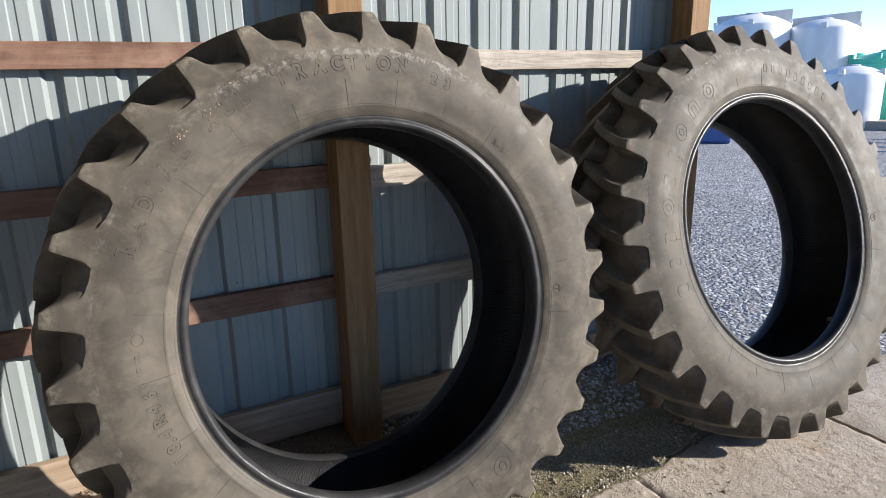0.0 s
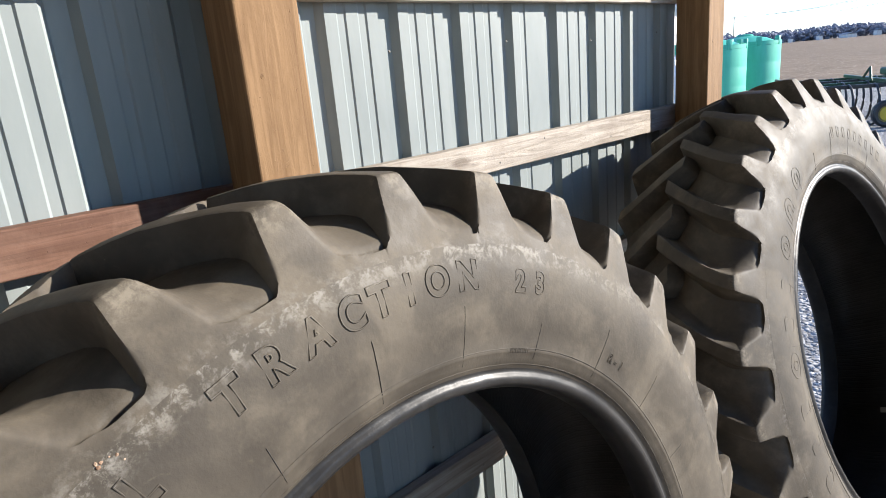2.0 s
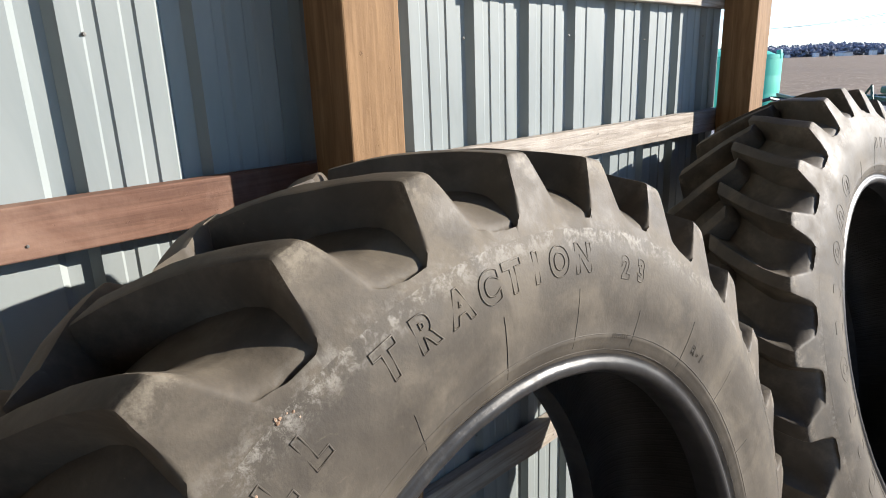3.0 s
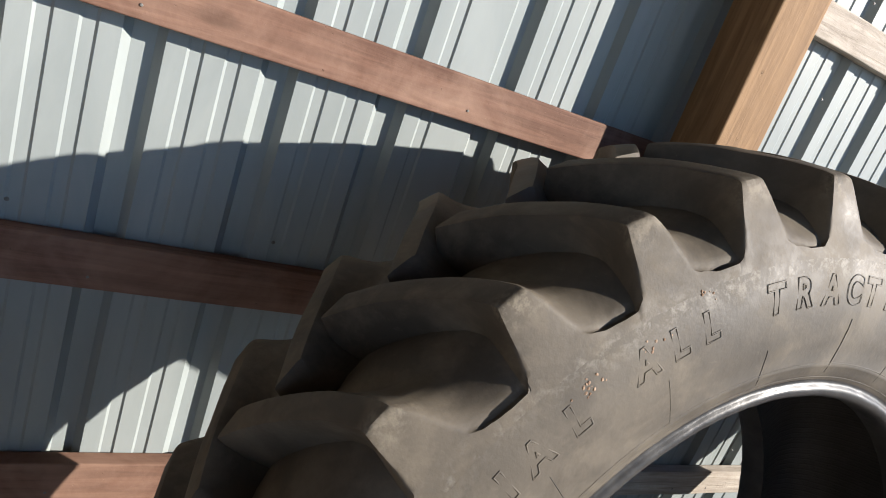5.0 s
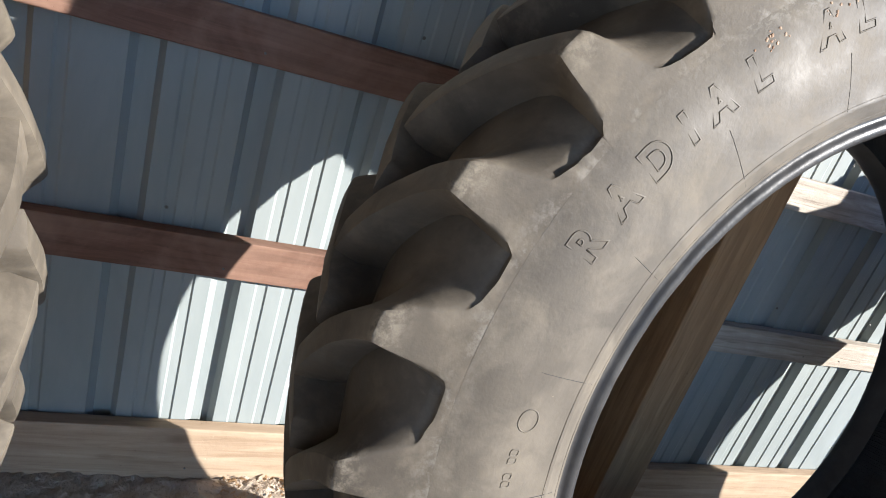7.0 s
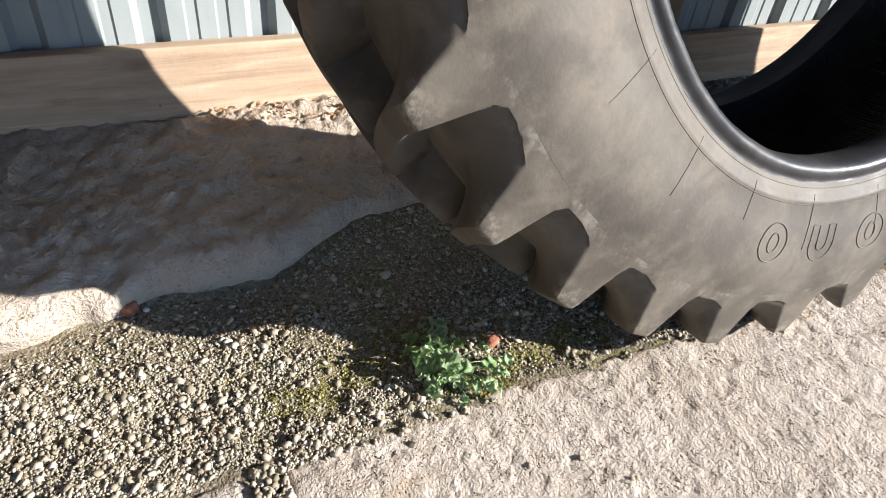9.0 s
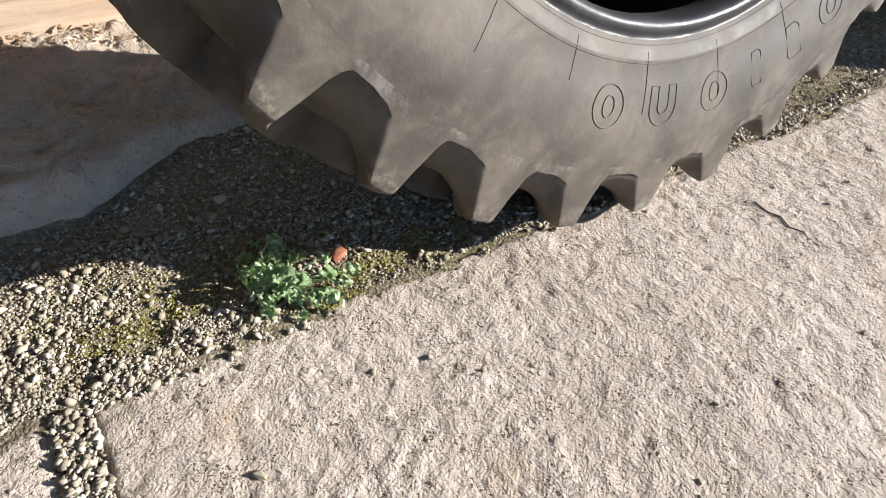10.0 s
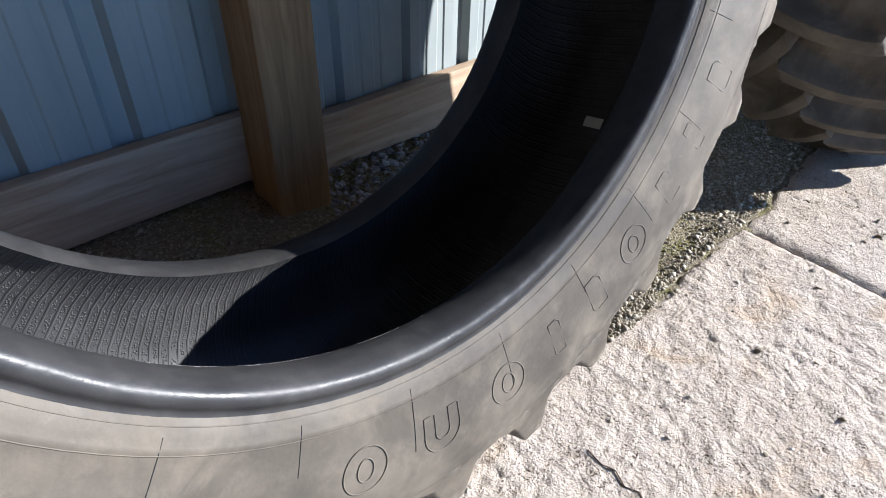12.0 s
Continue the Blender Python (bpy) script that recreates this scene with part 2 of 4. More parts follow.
    m.bump(m.math("SUBTRACT", 1.0, hole), pits, 0.003)
    m.bump(m.math("SUBTRACT", 1.0, chip), pits, 0.006)
    return m.m


CONCRETE = concrete_material("worn_concrete")
OLD_CONCRETE = concrete_material("old_concrete", 0.98, 1.07, 0.08)


def soil_material():
    m = Mat("gritty_soil", 0.95, spec=0.15)
    co = m.coords(world_space=True)
    n = m.noise(co, 9.0, 6, 0.7)
    fine = m.noise(co, 150.0, 4, 0.7)
    base = m.ramp(n, [(0.3, (0.135, 0.108, 0.072)), (0.7, (0.255, 0.212, 0.148))])
    moss = m.ramp(m.noise(co, 5.2, 5, 0.65, 0.6), [(0.50, (0, 0, 0)), (0.60, (0.85, 0.85, 0.85))])
    base = m.mix(moss, base, (0.155, 0.150, 0.045))
    base = m.mix(m.ramp(fine, [(0.55, (0, 0, 0)), (0.7, (0.6, 0.6, 0.6))]), base, (0.30, 0.265, 0.215))
    cell = m.node("ShaderNodeSeparateColor")
    m.link(m.voronoi(co, 170.0, out="Color"), cell.inputs[0])
    some = m.math("MULTIPLY", m.math("GREATER_THAN", cell.outputs[1], 0.42), 0.75)
    base = m.mix(some, base, m.ramp(cell.outputs[0], [(0.0, (0.09, 0.075, 0.048)), (0.6, (0.21, 0.18, 0.125)), (1.0, (0.36, 0.325, 0.25))]))
    m.color(base)
    m.bump(n, 0.5, 0.02).bump(fine, 0.9, 0.006).bump(m.math("SUBTRACT", 1.0, m.voronoi(co, 170.0)), 0.8, 0.004)
    return m.m


SOIL = soil_material()


def pebble_material():
    m = Mat("pebbles", 0.85, spec=0.25)
    base = m.ramp(m.island(), [(0.0, (0.15, 0.125, 0.085)), (0.35, (0.25, 0.215, 0.155)), (0.75, (0.37, 0.33, 0.26)), (1.0, (0.52, 0.48, 0.41))])
    co = m.coords(world_space=True)
    n = m.noise(co, 90.0, 4, 0.65)
    base = m.mix(m.ramp(n, [(0.4, (0, 0, 0)), (0.7, (0.5, 0.5, 0.5))]), base, (0.27, 0.235, 0.175))
    m.color(base).bump(n, 0.4, 0.004)
    return m.m


PEBBLE = pebble_material()
YARD_STONE = Mat("crushed_grey_stone", 0.9, spec=0.2)
YARD_STONE.color(YARD_STONE.ramp(YARD_STONE.island(), [(0.0, (0.16, 0.16, 0.165)), (0.6, (0.30, 0.30, 0.305)), (1.0, (0.46, 0.46, 0.46))]))
YARD_STONE = YARD_STONE.m


def yard_material():
    m = Mat("yard_gravel", 0.95, spec=0.15)
    co = m.coords(world_space=True)
    v = m.voronoi(co, 26.0, out="Color")
    sep = m.node("ShaderNodeSeparateColor")
    m.link(v, sep.inputs[0])
    d = m.voronoi(co, 26.0)
    base = m.ramp(sep.outputs[0], [(0.0, (0.13, 0.13, 0.135)), (0.6, (0.30, 0.30, 0.305)), (1.0, (0.48, 0.48, 0.48))])
    big = m.noise(co, 0.6, 5, 0.6)
    base = m.mix(m.ramp(big, [(0.4, (0, 0, 0)), (0.7, (0.5, 0.5, 0.5))]), base, (0.21, 0.205, 0.20))
    m.color(base)
    m.bump(d, 1.0, -0.02)
    return m.m


YARD = yard_material()


def field_material():
    m = Mat("ploughed_field", 0.95, spec=0.1)
    co = m.coords(world_space=True)
    rows_ = m.noise(m.coords((1, 1, 1), world_space=True), 0.9, 6, 0.75)
    n = m.noise(co, 0.35, 6, 0.7)
    base = m.ramp(n, [(0.3, (0.165, 0.125, 0.092)), (0.7, (0.265, 0.205, 0.152))])
    stubble = m.ramp(m.noise(co, 2.2, 5, 0.8), [(0.53, (0, 0, 0)), (0.62, (0.8, 0.8, 0.8))])
    base = m.mix(stubble, base, (0.42, 0.35, 0.25))
    fleck = m.ramp(m.voronoi(co, 1.6), [(0.10, (0.9, 0.9, 0.9)), (0.16, (0, 0, 0))])
    base = m.mix(fleck, base, (0.62, 0.55, 0.44))
    m.color(m.mix(m.math("MULTIPLY", rows_, 0.4), base, (0.1, 0.07, 0.05)))
    m.bump(n, 0.8, 0.2)
    return m.m


FIELD = field_material()


def plastic_material(name, a, b, rough=0.45):
    m = Mat(name, rough)
    co = m.coords((1, 1, 0.3))
    m.color(m.ramp(m.noise(co, 2.2, 5, 0.6), [(0.3, a), (0.7, b)]))
    m.bump(m.noise(co, 7, 2), 0.05, 0.02)
    return m.m


TANK_WHITE = plastic_material("white_polyethylene", (0.66, 0.665, 0.66), (0.80, 0.80, 0.79))
TANK_GREEN = plastic_material("green_polyethylene", (0.035, 0.36, 0.26), (0.06, 0.46, 0.34))
TANK_CAP = plastic_material("tank_lid", (0.40, 0.41, 0.42), (0.55, 0.55, 0.55))
IMPL_GREEN = plastic_material("implement_green_paint", (0.012, 0.045, 0.02), (0.022, 0.075, 0.03))
IMPL_STEEL = plastic_material("implement_dark_steel", (0.022, 0.021, 0.020), (0.055, 0.05, 0.045))
IMPL_YELLOW = plastic_material("implement_yellow_paint", (0.55, 0.38, 0.03), (0.65, 0.46, 0.05))
BLUE_PLASTIC = plastic_material("blue_plastic", (0.03, 0.07, 0.20), (0.05, 0.11, 0.30))
# bare trees with the pale blue of distance haze mixed into the colour
HAZED_WOOD = Mat("far_bare_trees_hazed", 0.95, spec=0.05)
HAZED_WOOD.color(HAZED_WOOD.ramp(HAZED_WOOD.island(), [(0.0, (0.22, 0.235, 0.29)), (1.0, (0.25, 0.262, 0.315))]))
HAZED_WOOD = HAZED_WOOD.m
FAR_WHITE = plastic_material("far_white_wall", (0.6, 0.6, 0.58), (0.75, 0.75, 0.73))
FAR_ROOF = plastic_material("far_grey_roof", (0.12, 0.12, 0.13), (0.2, 0.2, 0.21))
WIRE = Mat("wire", 0.6).color((0.12, 0.12, 0.13)).m
TWIG = Mat("twig_bark", 0.9).color((0.06, 0.042, 0.028)).m
BRICK = Mat("broken_brick", 0.92, spec=0.15)
BRICK.color(BRICK.ramp(BRICK.noise(BRICK.coords(), 90, 4, 0.7), [(0.35, (0.20, 0.072, 0.042)), (0.7, (0.34, 0.15, 0.095))]))
BRICK.bump(BRICK.noise(BRICK.coords(), 260, 3), 0.5, 0.003)
BRICK = BRICK.m
MUD = Mat("dried_mud", 0.95, spec=0.1)
MUD.color(MUD.ramp(MUD.island(), [(0.0, (0.17, 0.105, 0.07)), (1.0, (0.36, 0.26, 0.19))]))
MUD = MUD.m
MOSS = Mat("moss", 0.95, spec=0.1)
MOSS.color(MOSS.ramp(MOSS.island(), [(0.0, (0.10, 0.085, 0.030)), (0.5, (0.17, 0.155, 0.050)), (1.0, (0.27, 0.25, 0.10))]))
MOSS = MOSS.m
STICKER = Mat("sticker", 0.55).color((0.62, 0.62, 0.60)).m


def leaf_material(name, a, b, sub=0.15):
    m = Mat(name, 0.38, spec=0.5)
    m.color(m.ramp(m.random(), [(0.0, a), (1.0, b)]))
    m.b.inputs["Subsurface Weight"].default_value = 0.0
    m.bump(m.noise(m.coords(), 120, 3), 0.25, 0.002)
    return m.m


WEED = leaf_material("weed_leaf", (0.26, 0.38, 0.17), (0.50, 0.62, 0.38))
DRY = leaf_material("dry_leaf", (0.30, 0.19, 0.10), (0.42, 0.29, 0.17))


# ---- mesh helpers ----
def finish(bm, name, smooth=False, angle=None):
    me = bpy.data.meshes.new(name)
    bmesh.ops.recalc_face_normals(bm, faces=bm.faces)
    bm.to_mesh(me)
    bm.free()
    if smooth:
        for p in me.polygons:
            p.use_smooth = True
        if angle:
            me.set_sharp_from_angle(angle=radians(angle))
    return me


def part(name, bm, material, parent=None, label="", smooth=False, angle=None):
    me = bm if isinstance(bm, bpy.types.Mesh) else finish(bm, name, smooth, angle)
    if not me.materials:
        me.materials.append(material)
    ob = new(name, me)
    ob.parent = parent
    if label:
        ob["label"] = label
    return ob


def empty(name, m=None):
    ob = new(name)
    ob.empty_display_size = 0.1
    if m is not None:
        ob.matrix_basis = m
    return ob


def box(bm, x0, x1, y0, y1, z0, z1, bevel=0.0, rough=0.0, cuts=0):
    """An axis-aligned block with bevelled, slightly uneven edges."""
    r = bmesh.ops.create_cube(bm, size=1.0)
    vs = r["verts"]
    for v in vs:
        v.co = Vector(((x0 + x1) / 2 + v.co.x * (x1 - x0), (y0 + y1) / 2 + v.co.y * (y1 - y0), (z0 + z1) / 2 + v.co.z * (z1 - z0)))
    es = list({e for v in vs for e in v.link_edges})
    if cuts:
        axis = max(range(3), key=lambda i: (x1 - x0, y1 - y0, z1 - z0)[i])
        long_ = [e for e in es if abs((e.verts[0].co - e.verts[1].co)[axis]) > 0.5 * (x1 - x0, y1 - y0, z1 - z0)[axis]]
        bmesh.ops.subdivide_edges(bm, edges=long_, cuts=cuts, use_grid_fill=True)
        es = [e for e in bm.edges if len(e.link_faces) == 2 and e.calc_face_angle(0) > 0.8]
    if bevel:
        bmesh.ops.bevel(bm, geom=es, offset=bevel, segments=2, affect="EDGES", profile=0.5)
    if rough:
        for v in bm.verts:
            n = noise.noise_vector(v.co * 6.0)
            v.co += n * rough
    return bm


def lathe(profile, seg, axis="y", closed=False):
    """Turns a list of (radius, along) into a surface round the axis."""
    bm = bmesh.new()
    rings = []
    for i in range(seg):
        a = 2 * math.pi * i / seg
        ring = []
        for r, h in profile:
            if axis == "y":
                ring.append(bm.verts.new((r * math.cos(a), h, r * math.sin(a))))
            else:
                ring.append(bm.verts.new((r * math.cos(a), r * math.sin(a), h)))
        rings.append(ring)
    n = len(profile)
    for i in range(seg):
        p, q = rings[i], rings[(i + 1) % seg]
        for j in range(n if closed else n - 1):
            k = (j + 1) % n
            bm.faces.new((p[j], q[j], q[k], p[k]))
    bmesh.ops.remove_doubles(bm, verts=bm.verts, dist=1e-6)
    return bm


def tube(bm, pts, radius, sides=5, closed=False):
    """A thin rod along a line of points."""
    pts = [Vector(p) for p in pts]
    rings = []
    n = len(pts)
    for i, p in enumerate(pts):
        a = pts[i - 1] if (i > 0 or closed) else p
        b = pts[(i + 1) % n] if (i < n - 1 or closed) else p
        t = (b - a).normalized()
        s = t.cross(Vector((0, 0, 1)))
        if s.length < 0.05:
            s = t.cross(Vector((0, 1, 0)))
        s.normalize()
        u = t.cross(s)
        r = radius[i] if isinstance(radius, (list, tuple)) else radius
        rings.append([bm.verts.new(p + (s * math.cos(2 * math.pi * k / sides) + u * math.sin(2 * math.pi * k / sides)) * r) for k in range(sides)])
    for i in range(n if closed else n - 1):
        p, q = rings[i], rings[(i + 1) % n]
        for k in range(sides):
            bm.faces.new((p[k], p[(k + 1) % sides], q[(k + 1) % sides], q[k]))
    if not closed:
        bm.faces.new(rings[0])
        bm.faces.new(rings[-1][::-1])
    return bm


# ---- wall: panels, posts, girts, sill ----
WALL_Y, GIRT_Y, POST_Y = 2.590, 2.550, 2.410
WALL_TOP = 4.6
wall = tagged(empty("wall_north"), "open shed wall of white ribbed steel on timber girts", "wall", kind="structure")
PERIOD = 0.2288


def sheet_profile(u0, ribs):
    """Plan of one sheet: outward ribs with two small swages between them, from its first rib's centre."""
    pts = [(u0 - 0.5 * PERIOD, 0)]
    for k in range(ribs):
        c = u0 + k * PERIOD
        pts += [(c - 0.034, 0), (c - 0.019, 0.021), (c + 0.019, 0.021), (c + 0.034, 0)]
        for f in (0.36, 0.64):
            s = c + f * PERIOD
            if k < ribs - 1 or f < 0.5:
                pts += [(s - 0.0145, 0), (s - 0.0095, 0.0032), (s + 0.0095, 0.0032), (s + 0.0145, 0)]
    pts.append((u0 + (ribs - 0.5) * PERIOD, 0))
    if pts[-1][0] > 2.8:
        pts[-1] = (2.905, 0)
    if u0 < 0.9 and pts[-1][0] > 0.93:
        pts = [q for q in pts if q[0] < 0.93] + [(0.93, 0)]
    if u0 > 0.9 and pts[0][0] < 0.93:
        pts = [(0.93, 0)] + [q for q in pts if q[0] > 0.93]
    return pts


def panel_sheet(u0, ribs, dy):
    bm = bmesh.new()
    zs = [0.12 + i * (WALL_TOP - 0.12) / 12 for i in range(13)]
    prof = sheet_profile(u0, ribs)
    layers = []
    for t in (0.0, 0.003):
        layers.append([[bm.verts.new((u, WALL_Y + dy + d + t, z)) for u, d in prof] for z in zs])
    n, top = len(prof), len(zs) - 1
    for i in range(top):
        for j in range(n - 1):
            for g in layers:
                bm.faces.new((g[i][j], g[i][j + 1], g[i + 1][j + 1], g[i + 1][j]))
        for j in (0, n - 1):
            bm.faces.new((layers[0][i][j], layers[1][i][j], layers[1][i + 1][j], layers[0][i + 1][j]))
    for i in (0, top):
        for j in range(n - 1):
            bm.faces.new((layers[0][i][j], layers[0][i][j + 1], layers[1][i][j + 1], layers[1][i][j]))
    return bm


for k in range(-1, 5):
    part("metal_panel", panel_sheet(-0.527 + (k * 4 - 12) * PERIOD, 4, 0.0 if k % 2 else 0.0012), PANEL, wall)
for u, n in ((1.145, 4), (1.145 + 4 * PERIOD, 4)):
    part("metal_panel", panel_sheet(u, n, 0.0 if n == 4 and u < 1.2 else 0.0012), PANEL, wall)


def post(u0, u1, name="timber_post"):
    bm = bmesh.new()
    w = u1 - u0
    box(bm, -w / 2, w / 2, -0.068, 0.068, 0.0, WALL_TOP + 0.05, 0.004, 0.0012, 10)
    ob = part(name, bm, POST_WOOD, None)
    ob.location = ((u0 + u1) / 2, POST_Y + 0.070, -0.05)
    return tagged(ob, "square yellow-brown fir post with knots, against the ribbed wall", "post", "wall posts")


post(0.860, 1.000)
post(2.830, 2.966)
post(-1.110, -0.970)
post(-3.080, -2.940)


nail_me = finish(lathe([(0.0, -0.0012), (0.0022, -0.0011), (0.0028, -0.0006), (0.0028, 0.004)], 8), "nail")
nail_me.materials.append(ZINC)


def girt(u0, u1, z0, z1, mat, label, thick=0.038, rough=0.0015):
    bm = bmesh.new()
    w, h = u1 - u0, z1 - z0
    box(bm, -w / 2, w / 2, 0, thick, -h / 2, h / 2, 0.003, rough, 14)
    ob = part("timber_girt", bm, mat)
    ob.location = ((u0 + u1) / 2, GIRT_Y, (z0 + z1) / 2)
    for u in (w / 2 - 0.030, w / 2 - 0.036, w / 2 - 0.62, w / 2 - 1.24, 0.0, 0.62 - w / 2):
        nail = part("nail", nail_me, ZINC, ob)
        nail.location = (u, -0.0005, h * (0.27 if u > w / 2 - 0.033 or u == 0.0 else -0.24))
    return tagged(ob, label, "girt", "wall girts")


RED = "reddish-brown stained timber girt nailed behind the posts"
GREY = "weathered grey-brown timber girt nailed behind the posts"
for z0, z1 in ((0.775, 0.872), (1.266, 1.362), (1.756, 1.846), (2.245, 2.335), (2.735, 2.825), (3.25, 3.34), (3.85, 3.94), (4.45, 4.54)):
    girt(-3.10, 0.928, z0, z1, GIRT_RED, RED)
    girt(0.932, 2.966, z0 - 0.022, z1 - 0.022, GIRT_GREY, GREY, rough=0.0025)
for u0, u1, z0, z1 in ((-3.10, 0.928, 0.165, 0.338), (0.932, 2.966, 0.105, 0.270)):
    ob = girt(u0, u1, z0, z1, SILL_WOOD, "pale splash plank along the bottom of the wall", rough=0.002)
    ob.name = "sill_plank"

# plain unseen ceiling and walls, added to close the shed and dim the fill light; its front and one end are open to the
# yard
bm = bmesh.new()
box(bm, -8.0, 3.10, -7.0, 2.75, WALL_TOP + 0.01, WALL_TOP + 0.09, 0.004)
tagged(part("ceiling", bm, UNSEEN_SHED), "plain dark shed ceiling, unseen, added to block skylight", "ceiling", kind="structure")
bm = bmesh.new()
box(bm, -8.08, -8.0, -7.0, 2.75, -0.1, WALL_TOP + 0.01, 0.004)
tagged(part("wall_west", bm, UNSEEN_SHED), "plain dark shed wall, unseen, added to cut bounced light", "wall", kind="structure")
bm = bmesh.new()
box(bm, -8.0, -4.2, 2.66, 2.74, -0.1, WALL_TOP + 0.01, 0.004)
part("wall_end", bm, UNSEEN_SHED, wall)

# screws in the flat of the sheets
screw_bm = lathe([(0.0, -0.0028), (0.0022, -0.0028), (0.0025, -0.0008), (0.0042, 0.0)], 8)
screw_me = finish(screw_bm, "screw")
screw_me.materials.append(ZINC)
for z in (0.82, 1.31, 2.02, 2.29):
    for k in range(-8, 8):
        u = -0.527 + k * PERIOD * 2 + 0.30 * PERIOD
        if -2.9 < u < 2.8:
            ob = part("screw", screw_me, ZINC, wall)
            ob.location = (u + random.uniform(-0.01, 0.01), WALL_Y, z + 0.09 + random.uniform(-0.01, 0.01))


# ---- tractor tyres ----
LUGS, TIP_R = 30, 0.950
HALF = 0.245                                                # half the section width


def arc_point(r, deg, y):
    a = radians(deg)
    return Vector((r * math.cos(a), y, r * math.sin(a)))


def outer_profile():
    """Sidewall, shoulder ledge and tread base of the front half, from the bead outwards, as (radius, y)."""
    return [(0.633, -0.2165), (0.642, -0.2225), (0.652, -0.2275), (0.660, -0.2300), (0.6625, -0.2315), (0.665, -0.2312), (0.70, -0.2385),
            (0.73, -0.2430), (0.76, -0.245), (0.79, -0.2445), (0.815, -0.2410), (0.8385, -0.2351), (0.8400, -0.2260), (0.8430, -0.2150),
            (0.846, -0.200), (0.852, -0.165), (0.862, -0.12), (0.874, -0.06), (0.882, -0.025)]


def inner_profile():
    return [(0.606, -0.150), (0.632, -0.172), (0.68, -0.198), (0.75, -0.208), (0.79, -0.198), (0.824, -0.165), (0.846, -0.11), (0.856, -0.05)]


def carcass_mesh():
    o = outer_profile()
    o = o + [(0.886, 0.0)] + [(r, -y) for r, y in reversed(o)]
    bm = lathe(o, 200)
    for v in bm.verts:
        n = noise.noise(v.co * 3.0) * 0.0006
        v.co.y += n
    return finish(bm, "carcass", True, 50)


def liner_mesh():
    i = inner_profile()
    i = i + [(0.858, 0.0)] + [(r, -y) for r, y in reversed(i)]
    return finish(lathe(i, 160), "inner_liner", True, 50)


def bead_mesh(sign):
    p = [(0.606, -0.150), (0.600, -0.165), (0.5985, -0.185), (0.5995, -0.203), (0.6035, -0.214), (0.610, -0.2200), (0.617, -0.2205),
         (0.6215, -0.2190), (0.6245, -0.2168), (0.628, -0.2155), (0.631, -0.2158), (0.633, -0.2165)]
    bm = lathe([(r, y if sign < 0 else -y) for r, y in p], 420)
    for v in bm.verts:
        v.co += noise.noise_vector(v.co * 22.0) * 0.0008 + noise.noise_vector(v.co * 95.0) * 0.0006
    return finish(bm, "bead", True, 60)


# along each table: share of the way from the sidewall to the tread's middle, then radius and y
LUG_TOP = [(0.0, 0.838, -0.2354), (0.06, 0.858, -0.2303), (0.14, 0.893, -0.2214), (0.22, 0.929, -0.2124), (0.28, 0.9510, -0.2070), (0.30, 0.9550, -0.2045),
           (0.33, 0.9580, -0.1985), (0.50, 0.970, -0.135), (0.75, 0.981, -0.050), (1.0, 0.981, 0.040)]
LUG_FLOOR = [(0.0, 0.838, -0.2354), (0.06, 0.8495, -0.2325), (0.085, 0.8540, -0.2308), (0.092, 0.8515, -0.2268), (0.10, 0.8535, -0.2235), (0.12, 0.8620, -0.2195),
             (0.14, 0.8675, -0.2150), (0.18, 0.8770, -0.2035), (0.22, 0.8855, -0.1920), (0.26, 0.8930, -0.1800), (0.285, 0.8970, -0.1720), (0.34, 0.9040, -0.153),
             (0.40, 0.9095, -0.134), (0.56, 0.916, -0.095), (0.75, 0.916, -0.048), (0.86, 0.907, -0.015), (1.0, 0.872, 0.040)]


def table_at(table, f):
    for a, b in zip(table, table[1:]):
        if f <= b[0]:
            k = (f - a[0]) / (b[0] - a[0])
            return a[1] + (b[1] - a[1]) * k, a[2] + (b[2] - a[2]) * k
    return table[-1][1:]


def ease(x):
    x = max(0.0, min(1.0, x))
    return x * x * (3 - 2 * x)


